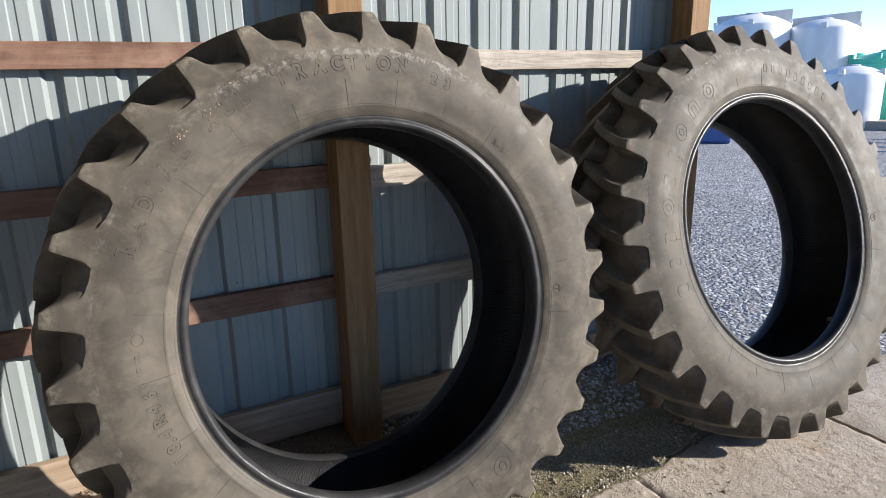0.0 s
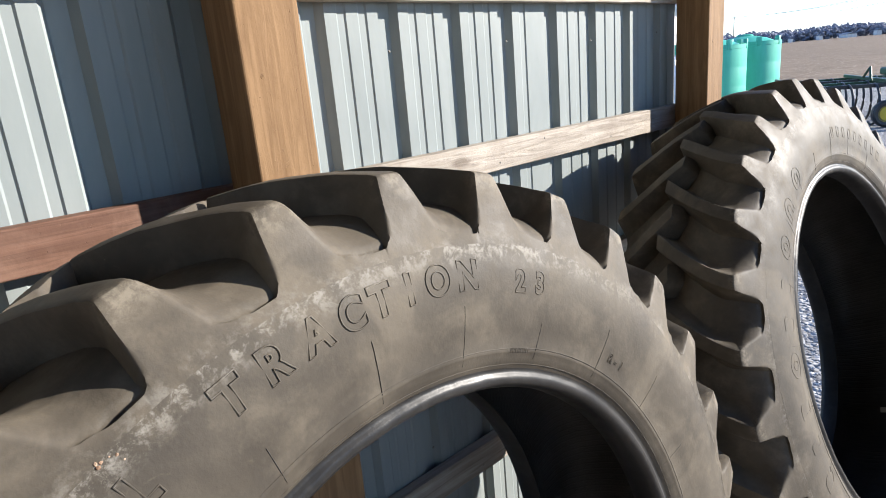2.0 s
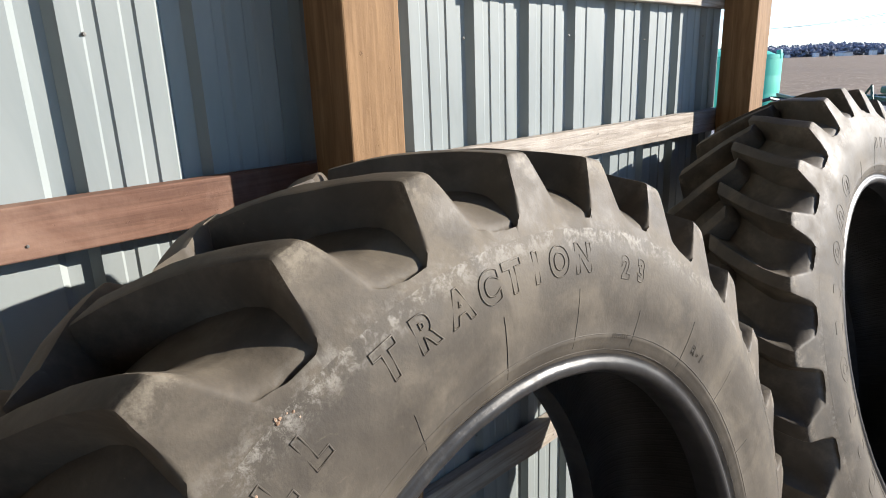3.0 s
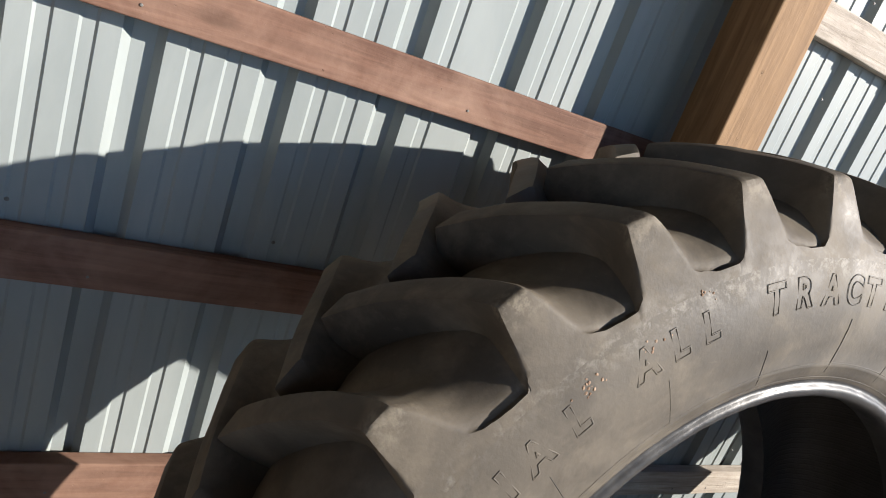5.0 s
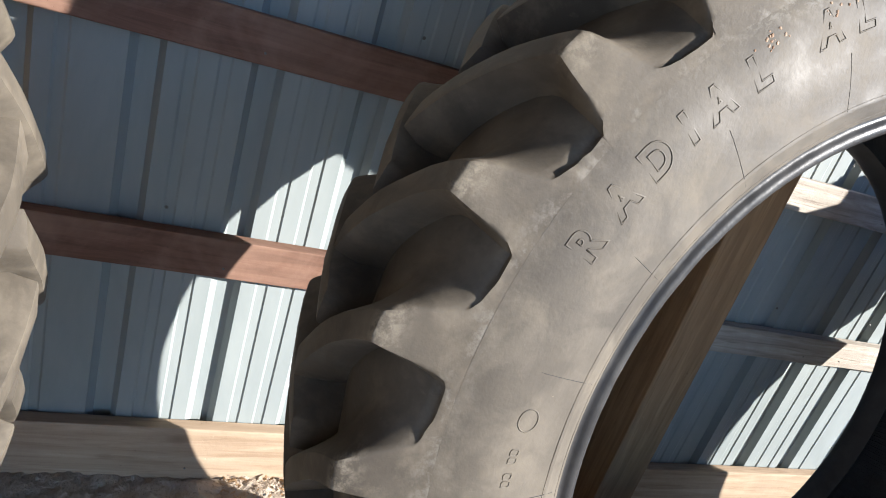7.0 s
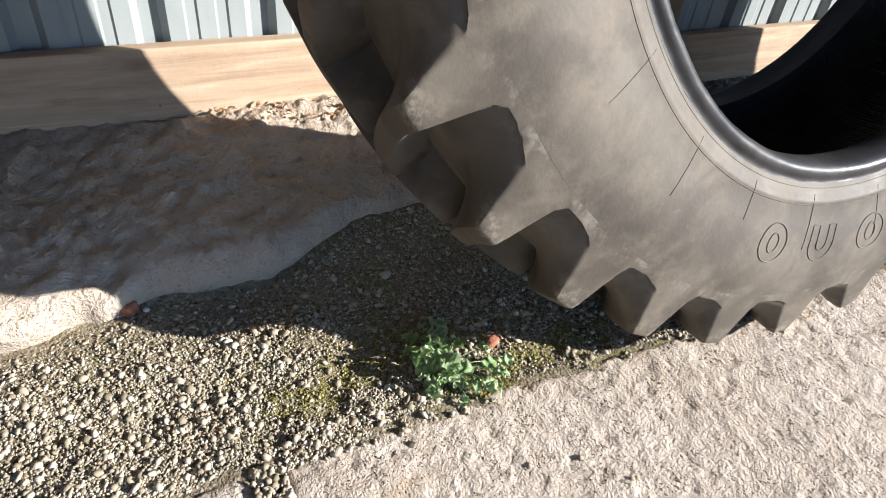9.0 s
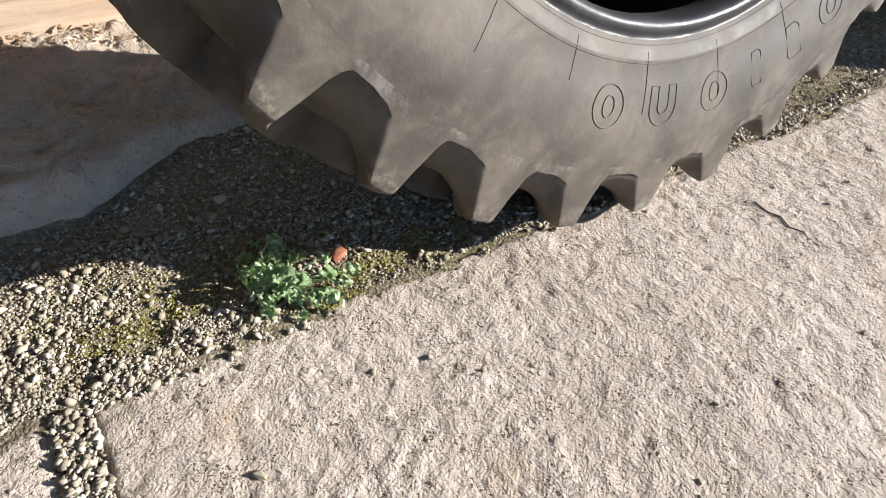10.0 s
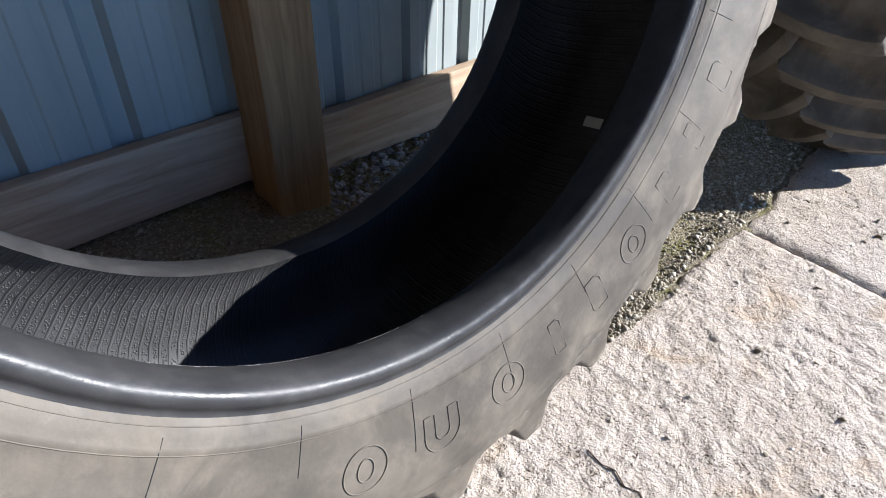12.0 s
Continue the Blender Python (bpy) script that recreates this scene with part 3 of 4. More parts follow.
def lug_mesh(sign, seed, sweep=1):
    """One bar of the tread with its share of the groove on both sides: an end face flush with the sidewall, one steep flank, one long
    scooped flank, and a nose that falls away past the tread's middle."""
    rnd = random.Random(seed)
    wear = rnd.uniform(-0.003, 0.003)
    along_ = [0.0, 0.03, 0.06, 0.08, 0.085, 0.092, 0.10, 0.108, 0.12, 0.14, 0.18, 0.22, 0.26, 0.285, 0.30, 0.315, 0.34, 0.40, 0.48, 0.56, 0.64, 0.72, 0.80, 0.86, 0.90, 0.94, 0.97, 1.0]
    pitch = radians(360 / LUGS)
    bm = bmesh.new()
    rows_ = []
    for f in along_:
        rt, yt = table_at(LUG_TOP, f)
        rf, yf = table_at(LUG_FLOOR, f)
        rt += wear * ease(f / 0.3)
        g = max(0.0, (yt + 0.207) / 0.247)
        off = sweep * radians(10.2) * g ** 1.35
        k = min(1.0, f / 0.30)
        left = 0.034 + (0.0205 - 0.034) * k + 0.005 * g
        right = 0.068 + (0.0205 - 0.068) * k + 0.005 * g
        steep_w = 0.013
        scoop_w = 0.050 + 0.035 * ease(f / 0.25) - 0.048 * ease((f - 0.29) / 0.22)
        nose = 1 - ease((f - 0.945) / 0.055)
        # places across the bar, from its scooped side to its steep side
        ds = [right + scoop_w * q for q in (1.0, 0.8, 0.62, 0.46, 0.32, 0.2, 0.11, 0.04)]
        ds = [-q for q in ds] + [-right + 0.0015, -right + 0.006, -right * 0.4, left * 0.4, left - 0.005, left - 0.0015]
        ds += [left + steep_w * q for q in (0.12, 0.3, 0.5, 0.7, 0.85, 1.0)]
        r_mid = (rt + rf) / 2
        angs = [off - pitch * 0.745] + [off + d / r_mid for d in ds] + [off + pitch * 0.255]
        row = []
        for q, ang in enumerate(angs):
            d = 0 if q in (0, len(angs) - 1) else ds[q - 1]
            if q in (0, len(angs) - 1):
                h = 0.0
            elif d > left:
                x = max(0.0, min(1.0, (d - left) / steep_w))
                h = (1 - x) ** 1.2
            elif d < -right:
                x = max(0.0, min(1.0, (-d - right) / scoop_w))
                h = (1 - x) ** 2.1 * (1 - 0.12 * ease(x * 3))
            else:
                edge = min(left - d, d + right)
                h = 1 - 0.035 * math.exp(-edge / 0.0018)
            h *= nose
            lo_ang, hi_ang = off - pitch * 0.745, off + pitch * 0.255
            ang = max(lo_ang, min(hi_ang, ang))
            r, y = rf + (rt - rf) * h, yf + (yt - yf) * h
            v = Vector((r * math.cos(ang), y if sign < 0 else -y, r * math.sin(ang)))
            if 0 < q < len(angs) - 1 and f > 0:
                v += noise.noise_vector(v * 16 + Vector((seed, 0, 0))) * (0.0014 * min(1.0, h * 3) + 0.0) + noise.noise_vector(v * 70 + Vector((seed, 0, 0))) * (0.0028 if 0.07 < f < 0.11 and h < 0.5 else 0.0004)
            row.append(bm.verts.new(v))
        rows_.append(row)
    for a, b in zip(rows_, rows_[1:]):
        for q in range(len(a) - 1):
            bm.faces.new((a[q], a[q + 1], b[q + 1], b[q]))
    return finish(bm, "lug", True, 30)


def bend(bm, deg0, r0, y0, sign=-1):
    """Lays flat lettering (x along, y up, z out) on the sidewall: x runs clockwise from deg0, y outwards from r0."""
    for v in bm.verts:
        r = r0 + v.co.y
        a = radians(deg0) - v.co.x / r0
        y = side_y(r) - 0.0007 - 0.4 * v.co.z
        v.co = Vector((r * math.cos(a), y, r * math.sin(a)))


def side_y(r):
    p = outer_profile()
    for (ra, ya), (rb, yb) in zip(p, p[1:]):
        if ra <= r <= rb:
            return ya + (yb - ya) * (r - ra) / (rb - ra)
    return p[0][1] if r < p[0][0] else p[-1][1]


def letter_mesh(ch, size, line=0.0011):
    """The raised outline of one character, lying flat at the origin."""
    cu = bpy.data.curves.new("letter", "FONT")
    cu.body, cu.size, cu.fill_mode, cu.bevel_depth, cu.bevel_resolution, cu.resolution_u, cu.align_x = ch, size, "NONE", line, 1, 5, "CENTER"
    cu.offset = 0.0028 * size / 0.062
    tmp = new("letter", cu)
    bpy.context.view_layer.update()
    me = bpy.data.meshes.new_from_object(tmp.evaluated_get(bpy.context.evaluated_depsgraph_get()))
    bpy.data.objects.remove(tmp)
    return me


def word(text, places, r0, size, parent, stretch=1.0, line=0.0011):
    """Raised outline letters, each a part of its own, bent round the sidewall at the given angles."""
    for ch, deg in zip(text, places):
        me = letter_mesh(ch, size, line)
        bm = bmesh.new()
        bm.from_mesh(me)
        bpy.data.meshes.remove(me)
        for v in bm.verts:
            v.co.x *= 0.92
            v.co.y *= stretch
        bend(bm, deg, r0, 0)
        part("letter", bm, RUBBER, parent, "raised outline letter", True)


def outline(points, deg0, r0, parent, name="emblem", line=0.0011, closed=True):
    """A raised outline from flat points (metres)."""
    bm = bmesh.new()
    tube(bm, [(x, y, 0) for x, y in points], line, 5, closed)
    bend(bm, deg0, r0, 0)
    return part(name, bm, RUBBER, parent, "", True)


def oval(w, h, n=18):
    return [(w / 2 * math.cos(2 * math.pi * i / n), h / 2 * math.sin(2 * math.pi * i / n)) for i in range(n)]


def slab_shape(w, h):
    """A bar with cut corners."""
    c = 0.25 * w
    return [(-w / 2 + c, -h / 2), (w / 2, -h / 2), (w / 2, h / 2 - c), (w / 2 - c, h / 2), (-w / 2, h / 2), (-w / 2, -h / 2 + c)]


def arch_shape(w, h):
    """An upturned horseshoe."""
    a = [(w / 2 * math.cos(math.pi * i / 12), h * 0.5 - w * 0.5 + w / 2 * math.sin(math.pi * i / 12)) for i in range(13)]
    b = [(w * 0.2 * math.cos(math.pi * i / 10), h * 0.5 - w * 0.5 + w * 0.2 * math.sin(math.pi * i / 10)) for i in range(10, -1, -1)]
    return [(w / 2, -h / 2)] + a + [(-w / 2, -h / 2), (-w * 0.2, -h / 2)] + b + [(w * 0.2, -h / 2)]


BRAND = (("ring", 0.0), ("arch", 10.5), ("ring", 21.2), ("bar", 30.6), ("bar", 39.1), ("ring", 48.0), ("bar", 57.6), ("bar", 65.7), ("bar", 74.5))

carcass_me, liner_me = carcass_mesh(), liner_mesh()
for me, mt in ((carcass_me, RUBBER), (liner_me, LINER)):
    me.materials.append(mt)
bead_me = {s: bead_mesh(s) for s in (1, -1)}
lug_me = {(s, w): [lug_mesh(s, 10 * k + (s > 0), w) for k in range(5)] for s in (1, -1) for w in (1, -1)}
for me in bead_me.values():
    me.materials.append(BEAD)
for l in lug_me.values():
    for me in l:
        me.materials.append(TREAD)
line_me = []
for length in (0.095, 0.062):
    bm = bmesh.new()
    tube(bm, [(0.650 + length * k / 6, 0, 0) for k in range(7)], 0.0007, 4)
    for v in bm.verts:
        v.co.y = side_y(v.co.x) + v.co.y
    line_me.append(finish(bm, "mould_line"))
    line_me[-1].materials.append(MOULD)


def mud_crumbs(deg, r, count, parent):
    """A smear of dried crumbs stuck to the sidewall."""
    rnd = random.Random(int(deg))
    bm = bmesh.new()
    for k in range(count):
        q, a = r + rnd.gauss(0, 0.006), deg + rnd.gauss(0, 0.9)
        made = bmesh.ops.create_icosphere(bm, subdivisions=1, radius=rnd.uniform(0.0010, 0.0028))["verts"]
        c = arc_point(q, a, side_y(q))
        for v in made:
            v.co = c + Vector((v.co.x, v.co.y * 0.5, v.co.z)) * rnd.uniform(0.7, 1.3)
    part("mud_crumbs", bm, MUD, parent, "pale dried mud stuck on the rubber")


def tractor_tyre(m, phase, brand_from, brand_way, label, lettered, turned=False):
    t = tagged(empty("tractor_tyre", m), label, "tyre", "leaning tractor tyres")
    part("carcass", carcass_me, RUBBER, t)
    part("inner_liner", liner_me, LINER, t, "black textured inner liner")
    for s in (1, -1):
        part("bead", bead_me[s], BEAD, t, "glossy black bead ring")
        for k in range(LUGS):
            deg = phase + 12.0 * k + (0 if s < 0 else 6.0)
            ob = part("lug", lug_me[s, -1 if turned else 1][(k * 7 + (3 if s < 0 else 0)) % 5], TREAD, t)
            ob.rotation_euler = (0, -radians(deg), 0)
    for k in range(24):
        ob = part("mould_line", line_me[k % 3 == 1], MOULD, t)
        ob.rotation_euler = (0, -radians(phase + 8.0 + 15.0 * k + 0.5 * math.sin(k * 5.0) + 1.6 * math.exp(-((15.0 * k - 325) / 25) ** 2)), 0)
    # maker's lettering kept as plain outlined shapes: rings, arches and bars
    for k, (kind, off) in enumerate(BRAND):
        deg = brand_from + brand_way * off
        if kind == "ring":
            outline(oval(0.070, 0.068, 30), deg, 0.735, t)
            outline(oval(0.026, 0.034), deg, 0.735, t)
        elif kind == "arch":
            outline(arch_shape(0.066, 0.066), deg, 0.735, t)
        else:
            outline(slab_shape(0.026 if k % 2 else 0.038, 0.068), deg, 0.735, t)
    outline(oval(0.032, 0.030), 174.4 if lettered else -3.5, 0.733 if lettered else 0.690, t, "ring_mark", 0.0009)
    outline(oval(0.034, 0.030), -3.5, 0.690, t, "ring_mark", 0.0013)
    outline([(-0.006, 0.008), (0.006, 0.008)], -3.5, 0.690, t, "ring_mark", 0.0013, False)
    outline([(0, 0.008), (0, -0.008)], -3.5, 0.690, t, "ring_mark", 0.0013, False)
    if lettered:
        word("RADIAL", (156.9, 151.8, 147.1, 143.1, 139.4, 134.6), 0.766, 0.058, t)
        word("ALL", (126.2, 122.0, 117.9), 0.769, 0.058, t)
        word("TRACTION", (108.7, 104.3, 99.6, 95.4, 91.8, 88.1, 84.2, 79.7), 0.771, 0.060, t)
        word("23", (70.9, 67.2), 0.762, 0.050, t)
        word("18.4R46", (202.6, 199.7, 198.0, 196.1, 192.9, 189.9, 186.7), 0.709, 0.046, t)
        word("R-1", (47.6, 46.0, 44.4), 0.692, 0.022, t, line=0.0008)
        for deg in (181.6, 180.7, 178.9, 178.0):
            outline(slab_shape(0.008, 0.012), deg, 0.737, t, "size_mark", 0.0007)
        for k in range(8):
            outline(slab_shape(0.004, 0.007), 71.2 - 0.55 * k, 0.664, t, "size_mark", 0.0005)
        for k in range(26):
            outline(slab_shape(0.0035, 0.006), 194.5 - 0.62 * (k % 13), 0.668 - 0.011 * (k // 13), t, "size_mark", 0.0004)
    else:
        for k in range(9):
            outline(slab_shape(0.020, 0.036), 86.0 - 4.2 * k, 0.742, t)
    for r, thick in ((0.6675, 0.0008), (0.6405, 0.0006)):
        bm = bmesh.new()
        tube(bm, [arc_point(r, 3.0 * k, side_y(r)) for k in range(120)], thick, 5, True)
        part("mould_ring", bm, RUBBER, t, "", True)
    if lettered:
        for deg, r, n in ((132.4, 0.812, 16), (125.0, 0.806, 8), (118.0, 0.835, 9)):
            mud_crumbs(deg, r, n, t)
    bm = bmesh.new()
    box(bm, -0.032, 0.032, -0.012, 0.012, -0.0006, 0.0006, 0.0004)
    ob = part("sticker", bm, STICKER, t, "small pale paper sticker")
    a = radians(-40.8)
    ob.matrix_basis = Matrix.Translation(arc_point(0.853, -40.8, 0.057)) @ Matrix.Rotation(math.pi / 2 - a, 4, "Y") @ Matrix.Rotation(radians(90), 4, "Z")
    return t


def leaning(u, v, z, lean, yaw=0.0):
    return pose(u, v, z, 0, 0, yaw) @ pose(0, 0, 0, -lean)


tractor_tyre(leaning(0.770, 2.003, 0.934, 10.1, 0.7), 86.3, -107.8, 1.0, "worn dusty black rear tractor tyre leaning on the timber post", True)
tractor_tyre(leaning(2.757, 1.948, 0.940, 18.6, -0.7), 80.0, 119.0, 1.0, "worn dusty tractor tyre leaning at the open wall end", False, True)
tractor_tyre(leaning(-1.540, 1.990, 0.943, 11.0), 90.0, -108.0, 1.0, "worn dusty black tractor tyre leaning on the ribbed wall", False)


# ---- ground ----
def sheet(name, x0, x1, nx, y0, y1, ny, height, mat, inside=None):
    bm = bmesh.new()
    g = []
    for i in range(nx + 1):
        col = []
        for j in range(ny + 1):
            x, y = x0 + (x1 - x0) * i / nx, y0 + (y1 - y0) * j / ny
            col.append(bm.verts.new((x, y, height(x, y))))
        g.append(col)
    for i in range(nx):
        for j in range(ny):
            bm.faces.new((g[i][j], g[i + 1][j], g[i + 1][j + 1], g[i][j + 1]))
    return part(name, bm, mat, None, "", True)


bm = bmesh.new()
R0 = [0, 4, 9, 20, 45, 90, 200, 500, 1200, 3000]
rings = []
for r in R0[1:]:
    rings.append([bm.verts.new((r * math.cos(2 * math.pi * k / 64), r * math.sin(2 * math.pi * k / 64), -0.045)) for k in range(64)])
mid = bm.verts.new((0, 0, -0.045))
for k in range(64):
    bm.faces.new((mid, rings[0][k], rings[0][(k + 1) % 64]))
    for a, b in zip(rings, rings[1:]):
        bm.faces.new((a[k], b[k], b[(k + 1) % 64], a[(k + 1) % 64]))
tagged(part("ground", bm, YARD), "grey crushed gravel yard reaching to the fields", "ground", kind="structure")


def fbm(x, y, s):
    return noise.noise(Vector((x * s, y * s, 3.1)))


def slab_height(x, y):
    n = 0.004 * fbm(x, y, 2.2) + 0.0018 * fbm(x, y, 9) + 0.0012 * fbm(x, y, 24) + 0.0022 * fbm(x, y, 55)
    c, s = math.cos(radians(-38)), math.sin(radians(-38))
    p, q = x * c - y * s, x * s + y * c
    n += 0.0020 * noise.noise(Vector((p * 26, q * 12, 1.7))) + 0.0026 * noise.noise(Vector((p * 70, q * 55, 7.0))) - 0.008 * max(0.0, noise.noise(Vector((p * 60, q * 30, 5.0))) - 0.25)
    n -= 0.012 * max(0.0, noise.noise(Vector((p * 38, q * 26, 9.0))) - 0.1) * max(0.0, min(1.0, (x - 1.25) * 3)) * max(0.0, 1 - abs(p - 2.05) * 3)
    return n


def apron_edge(x):
    base = 1.728 + 0.016 * fbm(x, 0, 3.1) + 0.012 * fbm(x, 4, 11) + 0.006 * fbm(x, 7, 40)
    if x > 2.0:
        base += 0.045 * min(1, (x - 2.0) * 3) + 0.07 * (x - 2.0) * 0.6
    return base


def concrete_slab(u0, u1, y0, step, slant=0.0, name="concrete_slab"):
    """A cast slab whose back edge is broken and uneven, with real thickness."""
    bm = bmesh.new()
    nx = int((u1 - u0) / step)
    ny = int((1.715 - y0) / step)
    g = []
    for i in range(nx + 1):
        fx = i / nx
        col = []
        for j in range(ny + 1):
            f = j / ny
            y_end = apron_edge(u0 + (u1 - u0) * fx)
            y = y0 + (y_end - y0) * f
            x = u0 + (u1 - u0) * fx + slant * (1.7 - y)
            if i == 0 or i == nx:
                x += 0.006 * fbm(0, y, 17) + 0.003 * fbm(9, y, 50)
            z = slab_height(x, y)
            e = min(f * ny, (1 - f) * ny, i, nx - i)
            z -= 0.010 * math.exp(-e * 1.1) * (1 if f < 1 else 1.4)
            col.append(bm.verts.new((x, y, z)))
        g.append(col)
    for i in range(nx):
        for j in range(ny):
            bm.faces.new((g[i][j], g[i + 1][j], g[i + 1][j + 1], g[i][j + 1]))
    loop = [g[i][0] for i in range(nx + 1)] + [g[nx][j] for j in range(1, ny + 1)] + [g[i][ny] for i in range(nx - 1, -1, -1)] + [g[0][j] for j in range(ny - 1, 0, -1)]
    low = [bm.verts.new((v.co.x, v.co.y, -0.09)) for v in loop]
    for k in range(len(loop)):
        bm.faces.new((loop[k], low[k], low[(k + 1) % len(loop)], loop[(k + 1) % len(loop)]))
    return part(name, bm, CONCRETE, pavement, "", True, 60)


pavement = tagged(empty("pavement"), "worn rough concrete apron in front of the shed", "pavement", kind="structure")
concrete_slab(-0.262, 1.885, 0.5, 0.0085, 0.0)
bm = bmesh.new()
box(bm, -0.235, 1.885, 0.19, 0.497, -0.09, -0.002, 0.004)
part("concrete_slab", bm, CONCRETE, pavement)
concrete_slab(-2.6, -0.302, 0.2, 0.015)
concrete_slab(1.889, 3.1, 0.2, 0.014, 0.0)
concrete_slab(3.13, 9.0, 0.2, 0.05)
bm = bmesh.new()
box(bm, -8, 9, -9, 0.19, -0.09, -0.002, 0.004)
part("concrete_slab", bm, CONCRETE, pavement)


def bed_height(x, y):
    """Gravel strip: level with the slab's foot in front, rising towards the wall."""
    t = max(0.0, min(1.0, (y - 1.85) / 0.65))
    h = -0.004 + (0.160 - 0.055 * max(0.0, min(1.0, (x - 0.75) / 0.3))) * t * t * (3 - 2 * t)
    if x < 0.35:
        h -= 0.028 * max(0.0, min(1.0, (y - 1.96) / 0.14)) * min(1.0, (0.35 - x) * 6) + 0.035 * max(0.0, min(1.0, (y - 2.24) / 0.08)) * min(1.0, (0.35 - x) * 6)
    return h + 0.010 * fbm(x, y, 5) + 0.005 * fbm(x, y, 17) + 0.003 * fbm(x, y, 60)


bed = sheet("gravel_bed", -2.6, 2.9, 275, 1.70, 2.62, 46, bed_height, SOIL)
tagged(bed, "mossy gritty soil strip with gravel between slab and wall", "soil", kind="structure")


def chunk_edge(x):
    return 2.07 + 0.14 * min(1, max(0, (x + 0.45) / 0.5)) + 0.05 * fbm(x, 2, 3) + 0.03 * fbm(x, 8, 9)


def old_slab():
    bm = bmesh.new()
    u0, u1, nx, ny = -1.9, 0.36, 320, 70
    g = []
    for i in range(nx + 1):
        x = u0 + (u1 - u0) * i / nx
        ye = chunk_edge(x) + (0.35 * max(0, (x - 0.22)) / 0.14 if x > 0.22 else 0)
        col = []
        for j in range(ny + 1):
            f = j / ny
            y = ye + (2.575 - ye) * f
            z = 0.082 + 0.10 * (y - 2.05) / 0.5 + 0.016 * fbm(x, y, 4) + 0.015 * fbm(x, y, 11) + 0.012 * fbm(x, y, 27) + 0.008 * fbm(x, y, 60)
            z -= 0.035 * math.exp(-j * 0.9)
            col.append(bm.verts.new((x, y, z)))
        g.append(col)
    for i in range(nx):
        for j in range(ny):
            bm.faces.new((g[i][j], g[i + 1][j], g[i + 1][j + 1], g[i][j + 1]))
    edge = [g[i][0] for i in range(nx + 1)] + [g[nx][j] for j in range(1, ny + 1)]
    low = [bm.verts.new((v.co.x + 0.014 * fbm(v.co.x, 1, 20), v.co.y + 0.030 + 0.012 * fbm(v.co.x, 3, 30), -0.03)) for v in edge]
    for k in range(len(edge) - 1):
        bm.faces.new((edge[k], low[k], low[k + 1], edge[k + 1]))
    ob = part("old_concrete_footing", bm, OLD_CONCRETE, None, "", True, 55)
    return tagged(ob, "broken lump of old dirty concrete against the sill plank", "concrete")


old_slab()


# ---- loose stones ----
def stones(name, count, place, size, mat, label, seed, rounded=False):
    rnd = np.random.RandomState(seed)
    ico = bmesh.new()
    bmesh.ops.create_icosphere(ico, subdivisions=1, radius=1.0)
    base = np.array([v.co[:] for v in ico.verts])
    faces = np.array([[v.index for v in f.verts] for f in ico.faces])
    ico.free()
    V, F = [], []
    for k in range(count):
        x, y, z = place(rnd)
        s = size(rnd)
        pts = base * (1 + rnd.uniform(-0.24, 0.24, (len(base), 1)))
        pts = pts * (s * np.array([rnd.uniform(0.7, 1.35), rnd.uniform(0.6, 1.1), rnd.uniform(0.30, 0.60)]))
        q = Euler(rnd.uniform(-3.1, 3.1, 3) * np.array([0.25, 0.25, 1.0])).to_matrix()
        pts = pts @ np.array(q).T + np.array([x, y, z + (0.0012 + 0.15 * s if rounded else 0.12 * s)])
        F.append(faces + k * len(base))
        V.append(pts)
    me = bpy.data.meshes.new(name)
    me.from_pydata(np.concatenate(V).tolist(), [], np.concatenate(F).tolist())
    me.polygons.foreach_set("use_smooth", [rounded] * len(me.polygons))
    ob = part(name, me, mat)
    return tagged(ob, label, "gravel", kind="stuff")


MOSS_PATCHES = ((-0.02, 1.90, 0.17, 0.075), (-0.16, 1.83, 0.10, 0.05), (0.29, 1.785, 0.19, 0.05), (1.55, 1.83, 0.35, 0.09), (0.12, 1.77, 0.10, 0.05))


def moss_at(x, y):
    """How mossy the strip is at a place, 0 to 1, with ragged edges."""
    d = min(math.hypot((x - a) / c, (y - b) / e) for a, b, c, e in MOSS_PATCHES) + 0.5 * fbm(x, y, 14)
    return max(0.0, min(1.0, (1.15 - d) * 2.2))


def strip_place(rnd):
    while True:
        x, y = -1.2 + 3.8 * rnd.rand() ** 1.5, 1.655 + 0.905 * rnd.rand() ** 1.35
        if x < 0.33 and y > chunk_edge(x) - 0.005:
            continue
        if y < apron_edge(x) + 0.004 and bed_height(x, y) < slab_height(x, y) + 0.001:
            continue
        if y < apron_edge(x) - 0.03:
            continue
        if rnd.rand() < 0.85 * moss_at(x, y):
            continue
        if x > 0.38 and y > 2.02 and rnd.rand() < 0.8:
            continue
        if y > 1.93 and rnd.rand() < min(0.75, (y - 1.93) * 6):
            continue
        return x, y, bed_height(x, y)


stones("gravel", 85000, strip_place, lambda r: 0.0015 + 0.0022 * r.rand() ** 2 + 0.0075 * r.rand() ** 28, PEBBLE, "small grey and tan pebbles in the soil strip", 5, True)


def moss_place(rnd):
    while True:
        a, b, c, e = MOSS_PATCHES[rnd.randint(len(MOSS_PATCHES))]
        x, y = a + c * rnd.uniform(-1.2, 1.2), b + e * rnd.uniform(-1.2, 1.2)
        if y > apron_edge(x) - 0.012 and rnd.rand() < moss_at(x, y) and not (x < 0.33 and y > chunk_edge(x)):
            return x, y, max(bed_height(x, y), slab_height(x, y) if y < apron_edge(x) else -1.0) - 0.001


moss = stones("moss", 14000, moss_place, lambda r: 0.0012 + 0.0022 * r.rand() ** 2, MOSS, "yellow-green moss and fine grit on the soil", 12)
tagged(moss, category="moss")


